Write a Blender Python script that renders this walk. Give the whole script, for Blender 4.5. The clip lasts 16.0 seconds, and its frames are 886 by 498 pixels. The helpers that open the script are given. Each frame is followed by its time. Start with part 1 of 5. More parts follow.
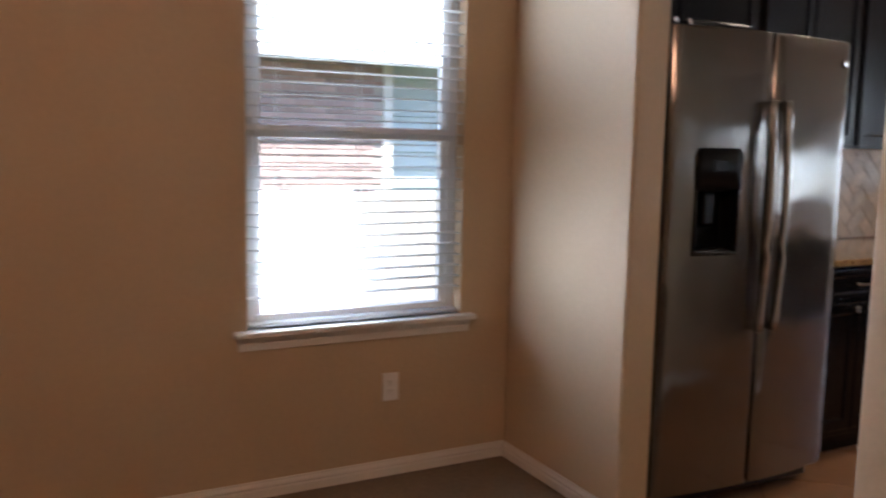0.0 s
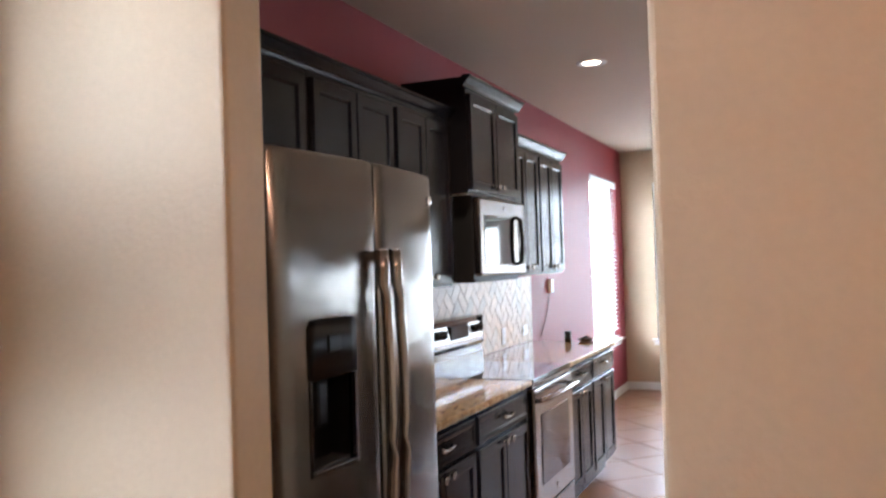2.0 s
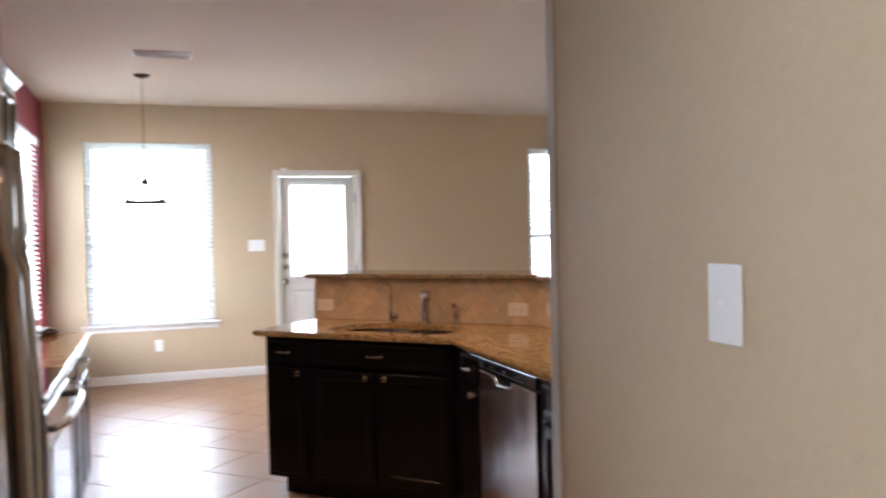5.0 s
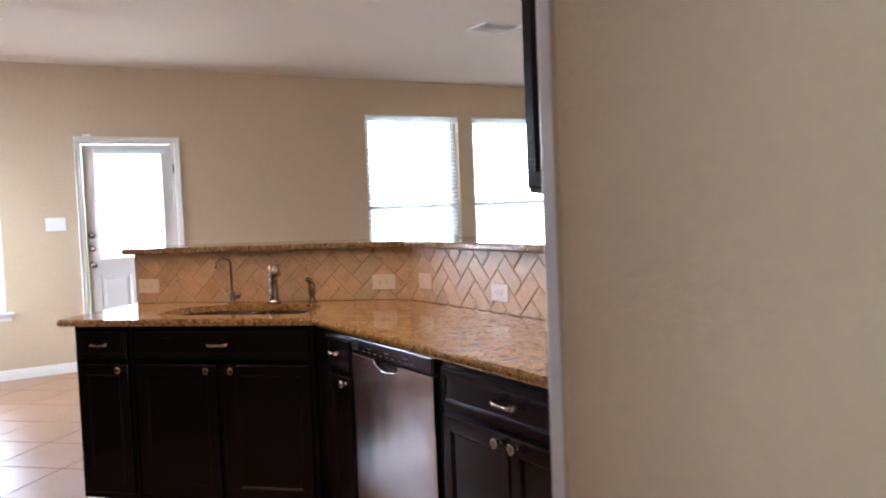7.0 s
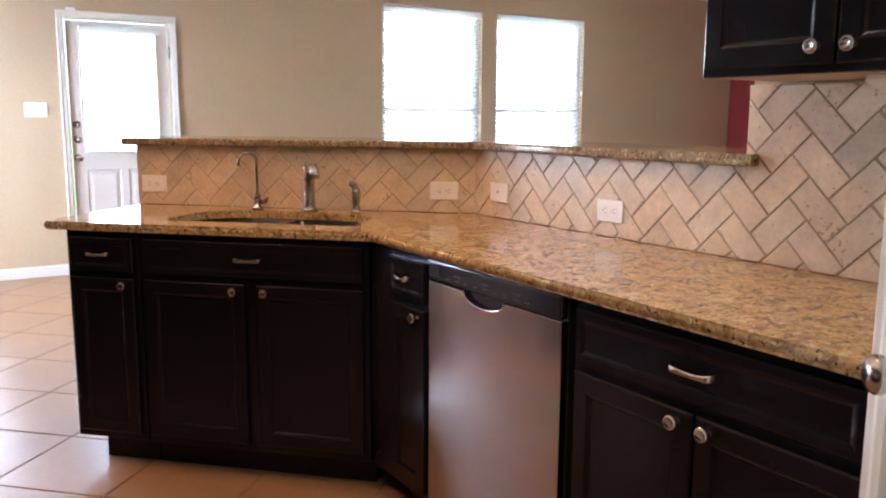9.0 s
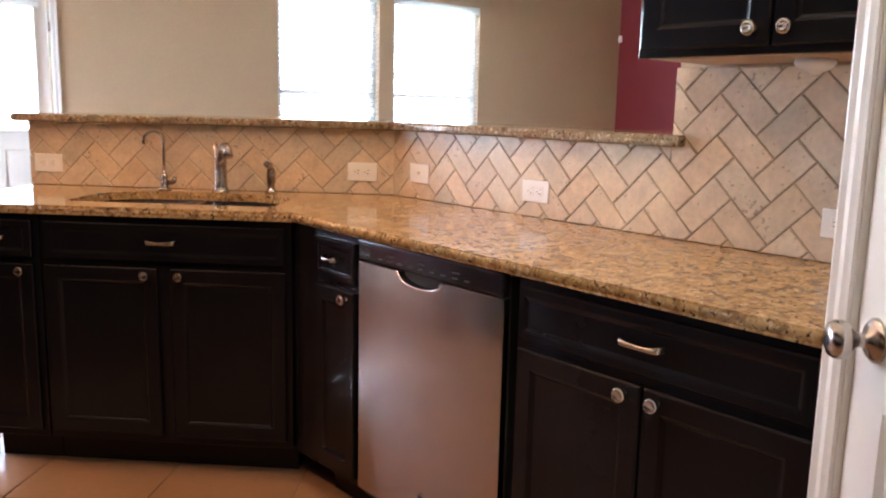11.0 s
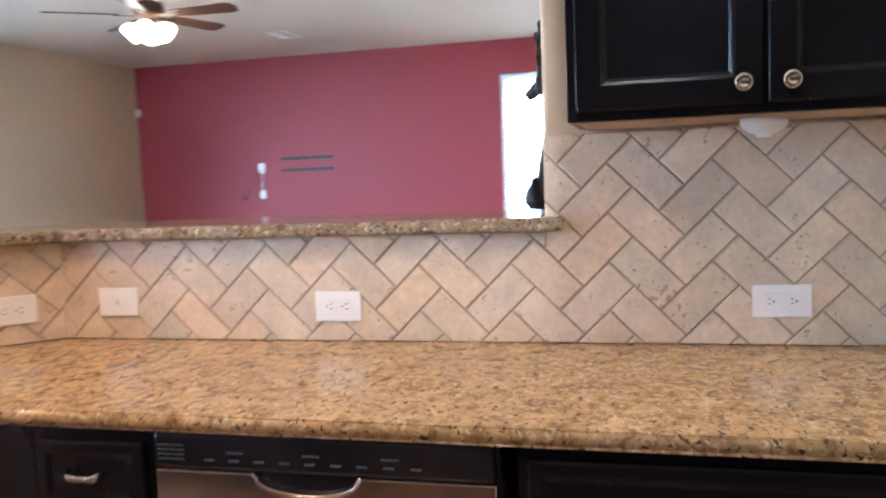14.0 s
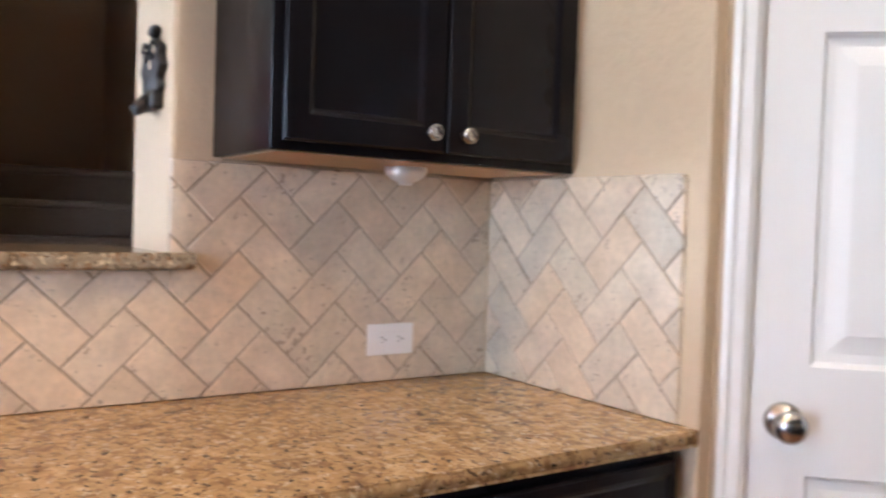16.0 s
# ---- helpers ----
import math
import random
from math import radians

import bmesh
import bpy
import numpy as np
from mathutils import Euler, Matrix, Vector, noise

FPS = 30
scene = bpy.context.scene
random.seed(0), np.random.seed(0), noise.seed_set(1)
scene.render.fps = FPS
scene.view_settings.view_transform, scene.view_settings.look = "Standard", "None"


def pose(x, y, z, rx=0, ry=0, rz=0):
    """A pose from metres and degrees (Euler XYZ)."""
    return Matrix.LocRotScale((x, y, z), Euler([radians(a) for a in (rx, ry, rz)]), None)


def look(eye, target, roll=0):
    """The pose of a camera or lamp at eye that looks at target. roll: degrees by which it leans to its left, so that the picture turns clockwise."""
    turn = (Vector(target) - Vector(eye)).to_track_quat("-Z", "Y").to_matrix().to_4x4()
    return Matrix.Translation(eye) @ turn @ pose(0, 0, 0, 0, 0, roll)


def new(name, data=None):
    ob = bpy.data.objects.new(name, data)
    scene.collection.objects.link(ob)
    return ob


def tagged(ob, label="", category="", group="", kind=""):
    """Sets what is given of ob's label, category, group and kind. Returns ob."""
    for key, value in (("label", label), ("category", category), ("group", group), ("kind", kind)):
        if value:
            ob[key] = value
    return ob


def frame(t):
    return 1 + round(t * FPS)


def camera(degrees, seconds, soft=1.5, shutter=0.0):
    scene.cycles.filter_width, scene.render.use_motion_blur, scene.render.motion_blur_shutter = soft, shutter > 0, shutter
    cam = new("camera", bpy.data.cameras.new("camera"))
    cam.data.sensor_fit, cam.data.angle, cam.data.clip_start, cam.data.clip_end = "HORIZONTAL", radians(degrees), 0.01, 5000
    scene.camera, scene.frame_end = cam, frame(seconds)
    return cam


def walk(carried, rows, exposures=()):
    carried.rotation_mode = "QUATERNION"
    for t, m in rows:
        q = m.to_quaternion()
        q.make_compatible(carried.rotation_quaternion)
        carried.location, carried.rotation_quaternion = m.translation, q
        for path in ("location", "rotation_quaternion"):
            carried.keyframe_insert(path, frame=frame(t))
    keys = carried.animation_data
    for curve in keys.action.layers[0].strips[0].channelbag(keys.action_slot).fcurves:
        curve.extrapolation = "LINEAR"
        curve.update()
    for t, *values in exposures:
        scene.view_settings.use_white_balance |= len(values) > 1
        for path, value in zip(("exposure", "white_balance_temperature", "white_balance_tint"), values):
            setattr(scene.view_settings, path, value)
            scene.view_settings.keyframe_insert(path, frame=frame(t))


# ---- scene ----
cam = camera(56.4, 16.0, soft=2.0, shutter=0.5)
PATH = [
    (0, (3.005, 0.277, 1.364), (1.242, 1.191, 1.122), 1.1),
    (0.5, (2.717, 0.316, 1.337), (1.156, 1.54, 1.079), 0.6),
    (1, (2.403, 0.383, 1.385), (1.171, 1.949, 1.212), 0.2),
    (1.5, (2.142, 0.509, 1.438), (1.229, 2.287, 1.364), -2.0),
    (2, (1.922, 0.695, 1.511), (1.124, 2.529, 1.549), -1.8),
    (2.5, (1.74, 0.904, 1.531), (1.179, 2.82, 1.645), -1.6),
    (3, (1.548, 1.077, 1.52), (1.142, 3.033, 1.628), -1.0),
    (3.5, (1.403, 1.248, 1.505), (1.003, 3.207, 1.549), -0.6),
    (4, (1.294, 1.456, 1.489), (1.138, 3.450, 1.532), -0.1),
    (4.5, (1.170, 1.597, 1.459), (1.471, 3.574, 1.453), -0.4),
    (5, (1.026, 1.663, 1.447), (1.677, 3.554, 1.403), -1.2),
    (7.3, (1.093, 2.464, 1.334), (2.153, 4.157, 1.215), -1.9),
    (7.5, (1.111, 2.576, 1.321), (2.177, 4.261, 1.175), -1.5),
    (8, (1.158, 2.82, 1.303), (2.207, 4.509, 1.085), -0.8),
    (8.2, (1.16, 2.895, 1.311), (2.191, 4.59, 1.058), -0.6),
    (10.3, (1.037, 3.18, 1.249), (2.249, 4.73, 0.891), 1.2),
    (10.5, (1.041, 3.182, 1.255), (2.278, 4.712, 0.897), 1.1),
    (11, (1.032, 3.189, 1.262), (2.318, 4.682, 0.922), 1.3),
    (11.5, (1.063, 3.254, 1.268), (2.435, 4.678, 0.965), 0.3),
    (12, (1.108, 3.394, 1.264), (2.597, 4.695, 0.963), -0.3),
    (12.5, (1.112, 3.599, 1.282), (2.652, 4.839, 0.978), 0.1),
    (13, (1.056, 3.832, 1.296), (2.783, 4.807, 1.039), -1.0),
    (13.5, (1.065, 4.055, 1.293), (2.911, 4.79, 1.067), -2.3),
    (14, (1.159, 4.294, 1.3), (3.092, 4.773, 1.122), -2.3),
    (14.5, (1.199, 4.516, 1.292), (3.191, 4.578, 1.123), -2.0),
    (15, (1.266, 4.679, 1.277), (3.227, 4.32, 1.116), -0.2),
    (15.5, (1.36, 4.833, 1.28), (3.212, 4.085, 1.186), 0.2),
    (16, (1.402, 4.965, 1.271), (3.054, 3.841, 1.21), 1.9),
]
EXPO = [(0.0, 1.83, 5700, 10), (0.5, 2.18, 6250, 10), (1.0, 2.22, 6450, 10), (1.5, 2.32, 6150, 10), (2.0, 2.4, 5750, 10), (2.5, 2.08, 5800, 10), (3.5, 1.96, 6000, 10), (4.5, 2.12, 6150, 10), (5.0, 2.27, 5900, 10), (7.5, 2.5, 5600, 10), (8.0, 2.58, 5550, 10), (10.5, 3.1, 5700, 10), (11.0, 3.05, 5650, 10), (12.0, 3.03, 5600, 10), (13.0, 3.18, 4850, 6), (14.5, 3.24, 4780, 4), (15.5, 3.17, 5050, 6), (16.0, 3.03, 5250, 8)]
walk(cam, [(t, look(e, g, r)) for t, e, g, r in PATH], EXPO)

# ---- light ----
world = bpy.data.worlds.new("sky")
scene.world = world
world.use_nodes = True
wn = world.node_tree.nodes
sky = wn.new("ShaderNodeTexSky")
sky.sky_type, sky.sun_disc = "NISHITA", False
sky.sun_elevation, sky.sun_rotation = radians(59), radians(112)
wn["Background"].inputs["Strength"].default_value = 0.15
world.node_tree.links.new(sky.outputs["Color"], wn["Background"].inputs["Color"])


def lamp(name, kind, m, power, color=(1, 1, 1), **more):
    data = bpy.data.lights.new(name, kind)
    data.energy, data.color = power, color
    if "size" in more:
        data.shape, data.size, data.size_y = "RECTANGLE", more["size"][0], more["size"][1]
    if "radius" in more:
        data.shadow_soft_size = more["radius"]
    if "angle" in more:
        data.angle = radians(more["angle"])
    if "cone" in more:
        data.spot_size, data.spot_blend = radians(more["cone"]), 0.6
    ob = new(name, data)
    ob.matrix_world = m
    return ob


WARM = (1.0, 0.71, 0.45)
DAY = (0.90, 0.94, 1.0)
lamp("sun", "SUN", look((5, -2, 9), (0, 0, 0)), 5.0, (1, 0.95, 0.86), angle=0.5)
# daylight in the window openings
lamp("daylight_nook", "AREA", look((0.96, 10.49, 1.49), (0.96, 0, 1.3)), 17.5, DAY, size=(1.18, 1.76))
lamp("daylight_back_door", "AREA", look((2.63, 10.46, 1.47), (2.63, 0, 1.3)), 2.5, DAY, size=(0.57, 0.93))
lamp("daylight_living_a", "AREA", look((5.68, 10.49, 1.49), (5.68, 0, 1.3)), 13, DAY, size=(1.18, 1.76))
lamp("daylight_living_b", "AREA", look((7.08, 10.49, 1.49), (7.08, 0, 1.3)), 13, DAY, size=(1.18, 1.76))
lamp("daylight_red_wall", "AREA", look((10.40, 5.345, 1.49), (0, 5.345, 1.3)), 9, DAY, size=(0.97, 1.76))
lamp("daylight_range_wall", "AREA", look((-0.13, 9.435, 1.50), (9, 9.435, 1.3)), 26, DAY, size=(1.23, 1.72))
lamp("daylight_dining", "AREA", look((-0.14, 1.47, 2.05), (9, 1.47, 1.9)), 4.6, DAY, size=(0.86, 0.64))
lamp("daylight_dining_low", "AREA", look((-0.14, 1.27, 0.94), (9, 1.27, 1.0)), 3.2, DAY, size=(0.44, 0.50))
# ceiling lamps that are switched on, and a fill for the front room
# the last can is unseen, assumed from the grid to brighten the tiled counter
CANS = [(0.744, 5.84), (2.097, 5.77), (0.75, 4.05), (2.05, 4.30)]
for cx, cy in CANS:
    far = cy > 5
    lamp("can_light_lamp", "SPOT", look((cx, cy, 2.70), (cx, cy, 0)), 9.0 if far else 6.2, (1.0, 0.49, 0.21) if far else (1.0, 0.76, 0.54), radius=0.05, cone=130)
# warm fill added for the front room walls; its fixture is made up
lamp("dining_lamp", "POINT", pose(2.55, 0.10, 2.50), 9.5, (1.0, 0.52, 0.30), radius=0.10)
FAN = (6.55, 7.74)
for a in (20, 110, 200, 290):
    lamp("fan_bulb_lamp", "POINT", pose(FAN[0] + 0.13 * math.cos(radians(a)), FAN[1] + 0.13 * math.sin(radians(a)), 2.33), 0.55, WARM, radius=0.04)

# ---- materials ----
def material(name, color, rough=0.5, metal=0.0, spread=0.0, grain=0.0, scale=40.0, bump=0.0, bump_scale=200.0,
             stretch=(1, 1, 1), coat=0.0, per_object=0.0, fine=0.0, fine_scale=400.0, spec=0.5):
    """A surface with broad blotches, fine grain and relief; per_object varies the shade from piece to piece."""
    m = bpy.data.materials.new(name)
    m.use_nodes = True
    n, l = m.node_tree.nodes, m.node_tree.links
    b = n["Principled BSDF"]
    b.inputs["Roughness"].default_value, b.inputs["Metallic"].default_value = rough, metal
    b.inputs["Coat Weight"].default_value, b.inputs["Specular IOR Level"].default_value = coat, spec
    tc = n.new("ShaderNodeTexCoord")
    mp = n.new("ShaderNodeMapping")
    mp.inputs["Scale"].default_value = stretch
    l.new(tc.outputs["Object"], mp.inputs["Vector"])
    src = None

    def mixed(fac, a, c, mode="MIX"):
        x = n.new("ShaderNodeMix")
        x.data_type, x.blend_type = "RGBA", mode
        for sock, v in ((x.inputs[0], fac), (x.inputs[6], a), (x.inputs[7], c)):
            if isinstance(v, (int, float)):
                sock.default_value = v
            elif isinstance(v, tuple):
                sock.default_value = (*v[:3], 1)
            else:
                l.new(v, sock)
        return x.outputs[2]

    def noise_of(s, detail=4.0):
        t = n.new("ShaderNodeTexNoise")
        t.inputs["Scale"].default_value, t.inputs["Detail"].default_value = s, detail
        l.new(mp.outputs["Vector"], t.inputs["Vector"])
        return t.outputs["Fac"]

    src = tuple(color)
    if spread:
        dark, light = tuple(c * (1 - spread) for c in color), tuple(min(1, c * (1 + spread)) for c in color)
        src = mixed(noise_of(scale), dark, light)
    if fine:
        r = n.new("ShaderNodeMapRange")
        r.inputs["From Min"].default_value, r.inputs["From Max"].default_value = 0.3, 0.7
        r.inputs["To Min"].default_value, r.inputs["To Max"].default_value = 1 - fine, 1 + fine
        l.new(noise_of(fine_scale, 2.0), r.inputs["Value"])
        v = n.new("ShaderNodeCombineColor")
        for i in range(3):
            l.new(r.outputs["Result"], v.inputs[i])
        src = mixed(1.0, src, v.outputs["Color"], "MULTIPLY")
    if per_object:
        oi = n.new("ShaderNodeObjectInfo")
        r = n.new("ShaderNodeMapRange")
        r.inputs["To Min"].default_value, r.inputs["To Max"].default_value = 1 - per_object, 1 + per_object
        l.new(oi.outputs["Random"], r.inputs["Value"])
        v = n.new("ShaderNodeCombineColor")
        for i in range(3):
            l.new(r.outputs["Result"], v.inputs[i])
        src = mixed(1.0, src, v.outputs["Color"], "MULTIPLY")
    if isinstance(src, tuple):
        b.inputs["Base Color"].default_value = (*src, 1)
    else:
        l.new(src, b.inputs["Base Color"])
    if grain:
        r = n.new("ShaderNodeMapRange")
        r.inputs["To Min"].default_value, r.inputs["To Max"].default_value = max(0.02, rough - grain), rough + grain
        l.new(noise_of(scale * 2.3), r.inputs["Value"])
        l.new(r.outputs["Result"], b.inputs["Roughness"])
    if bump:
        bp = n.new("ShaderNodeBump")
        bp.inputs["Strength"].default_value, bp.inputs["Distance"].default_value = bump, 0.004
        l.new(noise_of(bump_scale, 3.0), bp.inputs["Height"])
        l.new(bp.outputs["Normal"], b.inputs["Normal"])
    return m


def ramp_of(n, l, src, stops):
    r = n.new("ShaderNodeValToRGB")
    e = r.color_ramp.elements
    while len(e) < len(stops):
        e.new(0.5)
    for el, (p, c) in zip(e, stops):
        el.position, el.color = p, (*c, 1)
    l.new(src, r.inputs["Fac"])
    return r.outputs["Color"]


def granite_material(name, tint):
    """Polished golden granite: sandy ground, grey-brown clouds, dark and pale flecks."""
    m = material(name, tint, rough=0.09, spec=0.5)
    n, l = m.node_tree.nodes, m.node_tree.links
    b = n["Principled BSDF"]
    tc = n.new("ShaderNodeTexCoord")

    def noise_tex(s, d, dist=0.0):
        t = n.new("ShaderNodeTexNoise")
        t.inputs["Scale"].default_value, t.inputs["Detail"].default_value, t.inputs["Distortion"].default_value = s, d, dist
        l.new(tc.outputs["Object"], t.inputs["Vector"])
        return t.outputs["Fac"]

    r, g, c = tint
    ground = ramp_of(n, l, noise_tex(30, 7, 0.8), [(0.34, (r * 0.52, g * 0.44, c * 0.38)), (0.47, (r, g, c)), (0.56, (r * 1.1, g * 1.08, c * 1.05)), (0.68, (min(1, r * 1.45), g * 1.55, c * 1.75))])
    flecks = ramp_of(n, l, noise_tex(95, 3, 0.5), [(0.36, (1, 1, 1)), (0.395, (0, 0, 0))])
    clumps = ramp_of(n, l, noise_tex(52, 5, 1.4), [(0.40, (0.85, 0.85, 0.85)), (0.45, (0, 0, 0))])
    pale = ramp_of(n, l, noise_tex(70, 4, 0.5), [(0.585, (0, 0, 0)), (0.64, (0.9, 0.9, 0.9))])

    def mixed(fac, a, d):
        x = n.new("ShaderNodeMix")
        x.data_type = "RGBA"
        l.new(fac, x.inputs[0])
        l.new(a, x.inputs[6])
        x.inputs[7].default_value = (*d, 1)
        return x.outputs[2]

    out = mixed(flecks, mixed(clumps, mixed(pale, ground, (0.62, 0.50, 0.33)), (0.245, 0.145, 0.070)), (0.060, 0.038, 0.023))
    l.new(out, b.inputs["Base Color"])
    return m


def travertine_material():
    """Honed travertine with clouds and small dark pits, each tile a little different."""
    m = material("travertine", (0.62, 0.525, 0.405), rough=0.36, spread=0.30, scale=13, fine=0.07, fine_scale=70, per_object=0.07, bump=0.25, bump_scale=60)
    n, l = m.node_tree.nodes, m.node_tree.links
    b = n["Principled BSDF"]
    was = b.inputs["Base Color"].links[0].from_socket
    tc = n.new("ShaderNodeTexCoord")
    oi = n.new("ShaderNodeObjectInfo")
    vo = n.new("ShaderNodeTexNoise")
    vo.noise_dimensions = "4D"
    vo.inputs["Scale"].default_value, vo.inputs["Detail"].default_value = 85, 4
    l.new(tc.outputs["Object"], vo.inputs["Vector"])
    mul = n.new("ShaderNodeMath")
    mul.operation = "MULTIPLY"
    mul.inputs[1].default_value = 41.7
    l.new(oi.outputs["Random"], mul.inputs[0])
    l.new(mul.outputs[0], vo.inputs["W"])
    patch = n.new("ShaderNodeTexNoise")
    patch.noise_dimensions = "4D"
    patch.inputs["Scale"].default_value, patch.inputs["Detail"].default_value = 11, 2
    l.new(tc.outputs["Object"], patch.inputs["Vector"])
    l.new(mul.outputs[0], patch.inputs["W"])
    # pits gather in patches
    lift = n.new("ShaderNodeMapRange")
    lift.inputs["From Min"].default_value, lift.inputs["From Max"].default_value = 0.50, 0.68
    lift.inputs["To Min"].default_value, lift.inputs["To Max"].default_value = 0.0, 0.10
    l.new(patch.outputs["Fac"], lift.inputs["Value"])
    low = n.new("ShaderNodeMath")
    low.operation = "SUBTRACT"
    l.new(vo.outputs["Fac"], low.inputs[0])
    l.new(lift.outputs["Result"], low.inputs[1])
    pits = ramp_of(n, l, low.outputs[0], [(0.27, (1, 1, 1)), (0.35, (0, 0, 0))])
    # some tiles lean to grey
    seed = n.new("ShaderNodeMath")
    seed.operation = "FRACT"
    l.new(mul.outputs[0], seed.inputs[0])
    grey = ramp_of(n, l, seed.outputs[0], [(0.0, (1.04, 0.97, 0.88)), (0.4, (1.02, 1.0, 0.97)), (0.8, (0.98, 0.99, 0.98)), (1.0, (0.89, 0.92, 0.92))])
    tinted = n.new("ShaderNodeMix")
    tinted.data_type, tinted.blend_type = "RGBA", "MULTIPLY"
    tinted.inputs[0].default_value = 1.0
    l.new(was, tinted.inputs[6])
    l.new(grey, tinted.inputs[7])
    was = tinted.outputs[2]
    x = n.new("ShaderNodeMix")
    x.data_type = "RGBA"
    l.new(pits, x.inputs[0])
    l.new(was, x.inputs[6])
    x.inputs[7].default_value = (0.33, 0.26, 0.195, 1)
    l.new(x.outputs[2], b.inputs["Base Color"])
    return m


def steel_material(name, along, base=(0.215, 0.203, 0.190), rough=0.20, smear=0.75, wave=0.0):
    """Brushed stainless steel; along: the axis of the brush lines; wave: depth of the sheet's slow unevenness."""
    s = [420, 420, 420]
    s[along] = 2
    m = material(name, base, rough=rough, metal=1.0, spread=0.012, scale=1.0, stretch=tuple(s), grain=0.005)
    n, l = m.node_tree.nodes, m.node_tree.links
    b = n["Principled BSDF"]
    b.inputs["Anisotropic"].default_value = smear
    b.inputs["Anisotropic Rotation"].default_value = 0.0
    tg = n.new("ShaderNodeTangent")
    tg.direction_type, tg.axis = "RADIAL", "Z"
    l.new(tg.outputs["Tangent"], b.inputs["Tangent"])
    if wave:
        tc = n.new("ShaderNodeTexCoord")
        t = n.new("ShaderNodeTexNoise")
        t.inputs["Scale"].default_value, t.inputs["Detail"].default_value = 4.0, 1.0
        l.new(tc.outputs["Object"], t.inputs["Vector"])
        bp = n.new("ShaderNodeBump")
        bp.inputs["Strength"].default_value, bp.inputs["Distance"].default_value = 1.0, wave
        l.new(t.outputs["Fac"], bp.inputs["Height"])
        l.new(bp.outputs["Normal"], b.inputs["Normal"])
    return m


WALL = material("tan_wall_paint", (0.56, 0.44, 0.293), rough=0.62, spread=0.035, scale=2.5, bump=0.40, bump_scale=58, fine=0.022, fine_scale=45)
# tan wall paint darkened to brown: the stairwell's dimness is in the colour
STAIRW = material("shaded_stairwell_wall", (0.33, 0.205, 0.11), rough=0.62, spread=0.04, scale=2.5, bump=0.27, bump_scale=80)
RED = material("red_wall_paint", (0.275, 0.029, 0.037), rough=0.55, spread=0.04, scale=2.0, bump=0.35, bump_scale=95)
CEIL = material("ceiling_texture", (0.60, 0.495, 0.385), rough=0.85, spread=0.02, scale=3, bump=0.5, bump_scale=70)
TRIM = material("white_trim_paint", (0.78, 0.76, 0.72), rough=0.35, spread=0.02, scale=6, bump=0.05, bump_scale=150)
ESPRESSO = material("espresso_wood", (0.0074, 0.0071, 0.0088), rough=0.21, spread=0.25, scale=5.0, coat=0.0, grain=0.04, spec=0.22, bump=0.02, bump_scale=30)
CARCASS = material("birch_veneer", (0.42, 0.28, 0.16), rough=0.5, spread=0.12, scale=1.0, stretch=(8, 60, 60))
# the counter granite, greyed and darkened to carry the shade on the bar ledge
GRANITE_SHADE = granite_material("shaded_golden_granite", (0.27, 0.225, 0.155))
GRANITE = granite_material("golden_granite", (0.415, 0.275, 0.122))
TRAV = travertine_material()
GROUT = material("grout", (0.31, 0.245, 0.175), rough=0.9, spread=0.35, scale=22, bump=0.4, bump_scale=400)
STEEL = steel_material("brushed_steel", 1, (0.42, 0.41, 0.40), 0.2)
STEELM = steel_material("microwave_steel", 1, (0.28, 0.265, 0.25), 0.22)
STEELD = steel_material("brushed_steel_panel", 2, (0.46, 0.44, 0.425), 0.17, 0.7, 0.004)
STEELV = steel_material("brushed_steel_upright", 2, (0.25, 0.237, 0.222), 0.19, 0.97, 0.008)
HANDLE = material("fridge_handle_metal", (0.42, 0.395, 0.37), rough=0.2, metal=1.0, spread=0.05, scale=60, grain=0.05)
TAP = material("brushed_tap_nickel", (0.40, 0.375, 0.35), rough=0.24, metal=1.0, spread=0.06, scale=60, grain=0.05)
NICKEL = material("satin_nickel", (0.43, 0.40, 0.365), rough=0.24, metal=1.0, spread=0.06, scale=60, grain=0.06)
CHROME = material("polished_chrome", (0.72, 0.72, 0.72), rough=0.07, metal=1.0)
BLACK = material("black_gloss_plastic", (0.010, 0.010, 0.012), rough=0.16, spread=0.2, scale=30)
BLACKM = material("black_matt_plastic", (0.018, 0.018, 0.019), rough=0.5, spread=0.2, scale=60)
PITCH = material("dispenser_black", (0.005, 0.005, 0.0055), rough=0.4, spec=0.2, spread=0.15, scale=40)
IRON = material("black_iron", (0.012, 0.011, 0.010), rough=0.45, spread=0.3, scale=80, bump=0.2, bump_scale=120)
GLASSTOP = material("black_ceramic_glass", (0.012, 0.012, 0.014), rough=0.05, spread=0.1, scale=50, coat=0.3)
WHITEP = material("white_plastic", (0.87, 0.87, 0.86), rough=0.32, spread=0.015, scale=30)
SLOT = material("dark_slot", (0.03, 0.028, 0.025), rough=0.6)
MARK = material("pale_print", (0.075, 0.08, 0.085), rough=0.5)
VENTG = material("vent_grey_paint", (0.36, 0.35, 0.33), rough=0.6, spread=0.1, scale=20)
SLAT = material("blind_slat", (0.82, 0.82, 0.80), rough=0.42, spread=0.03, scale=12)
sn_, sl_ = SLAT.node_tree.nodes, SLAT.node_tree.links
tr_ = sn_.new("ShaderNodeBsdfTranslucent")
tr_.inputs["Color"].default_value = (0.80, 0.82, 0.82, 1)
mx_ = sn_.new("ShaderNodeMixShader")
mx_.inputs[0].default_value = 0.60
sl_.new(sn_["Principled BSDF"].outputs[0], mx_.inputs[1])
sl_.new(tr_.outputs[0], mx_.inputs[2])
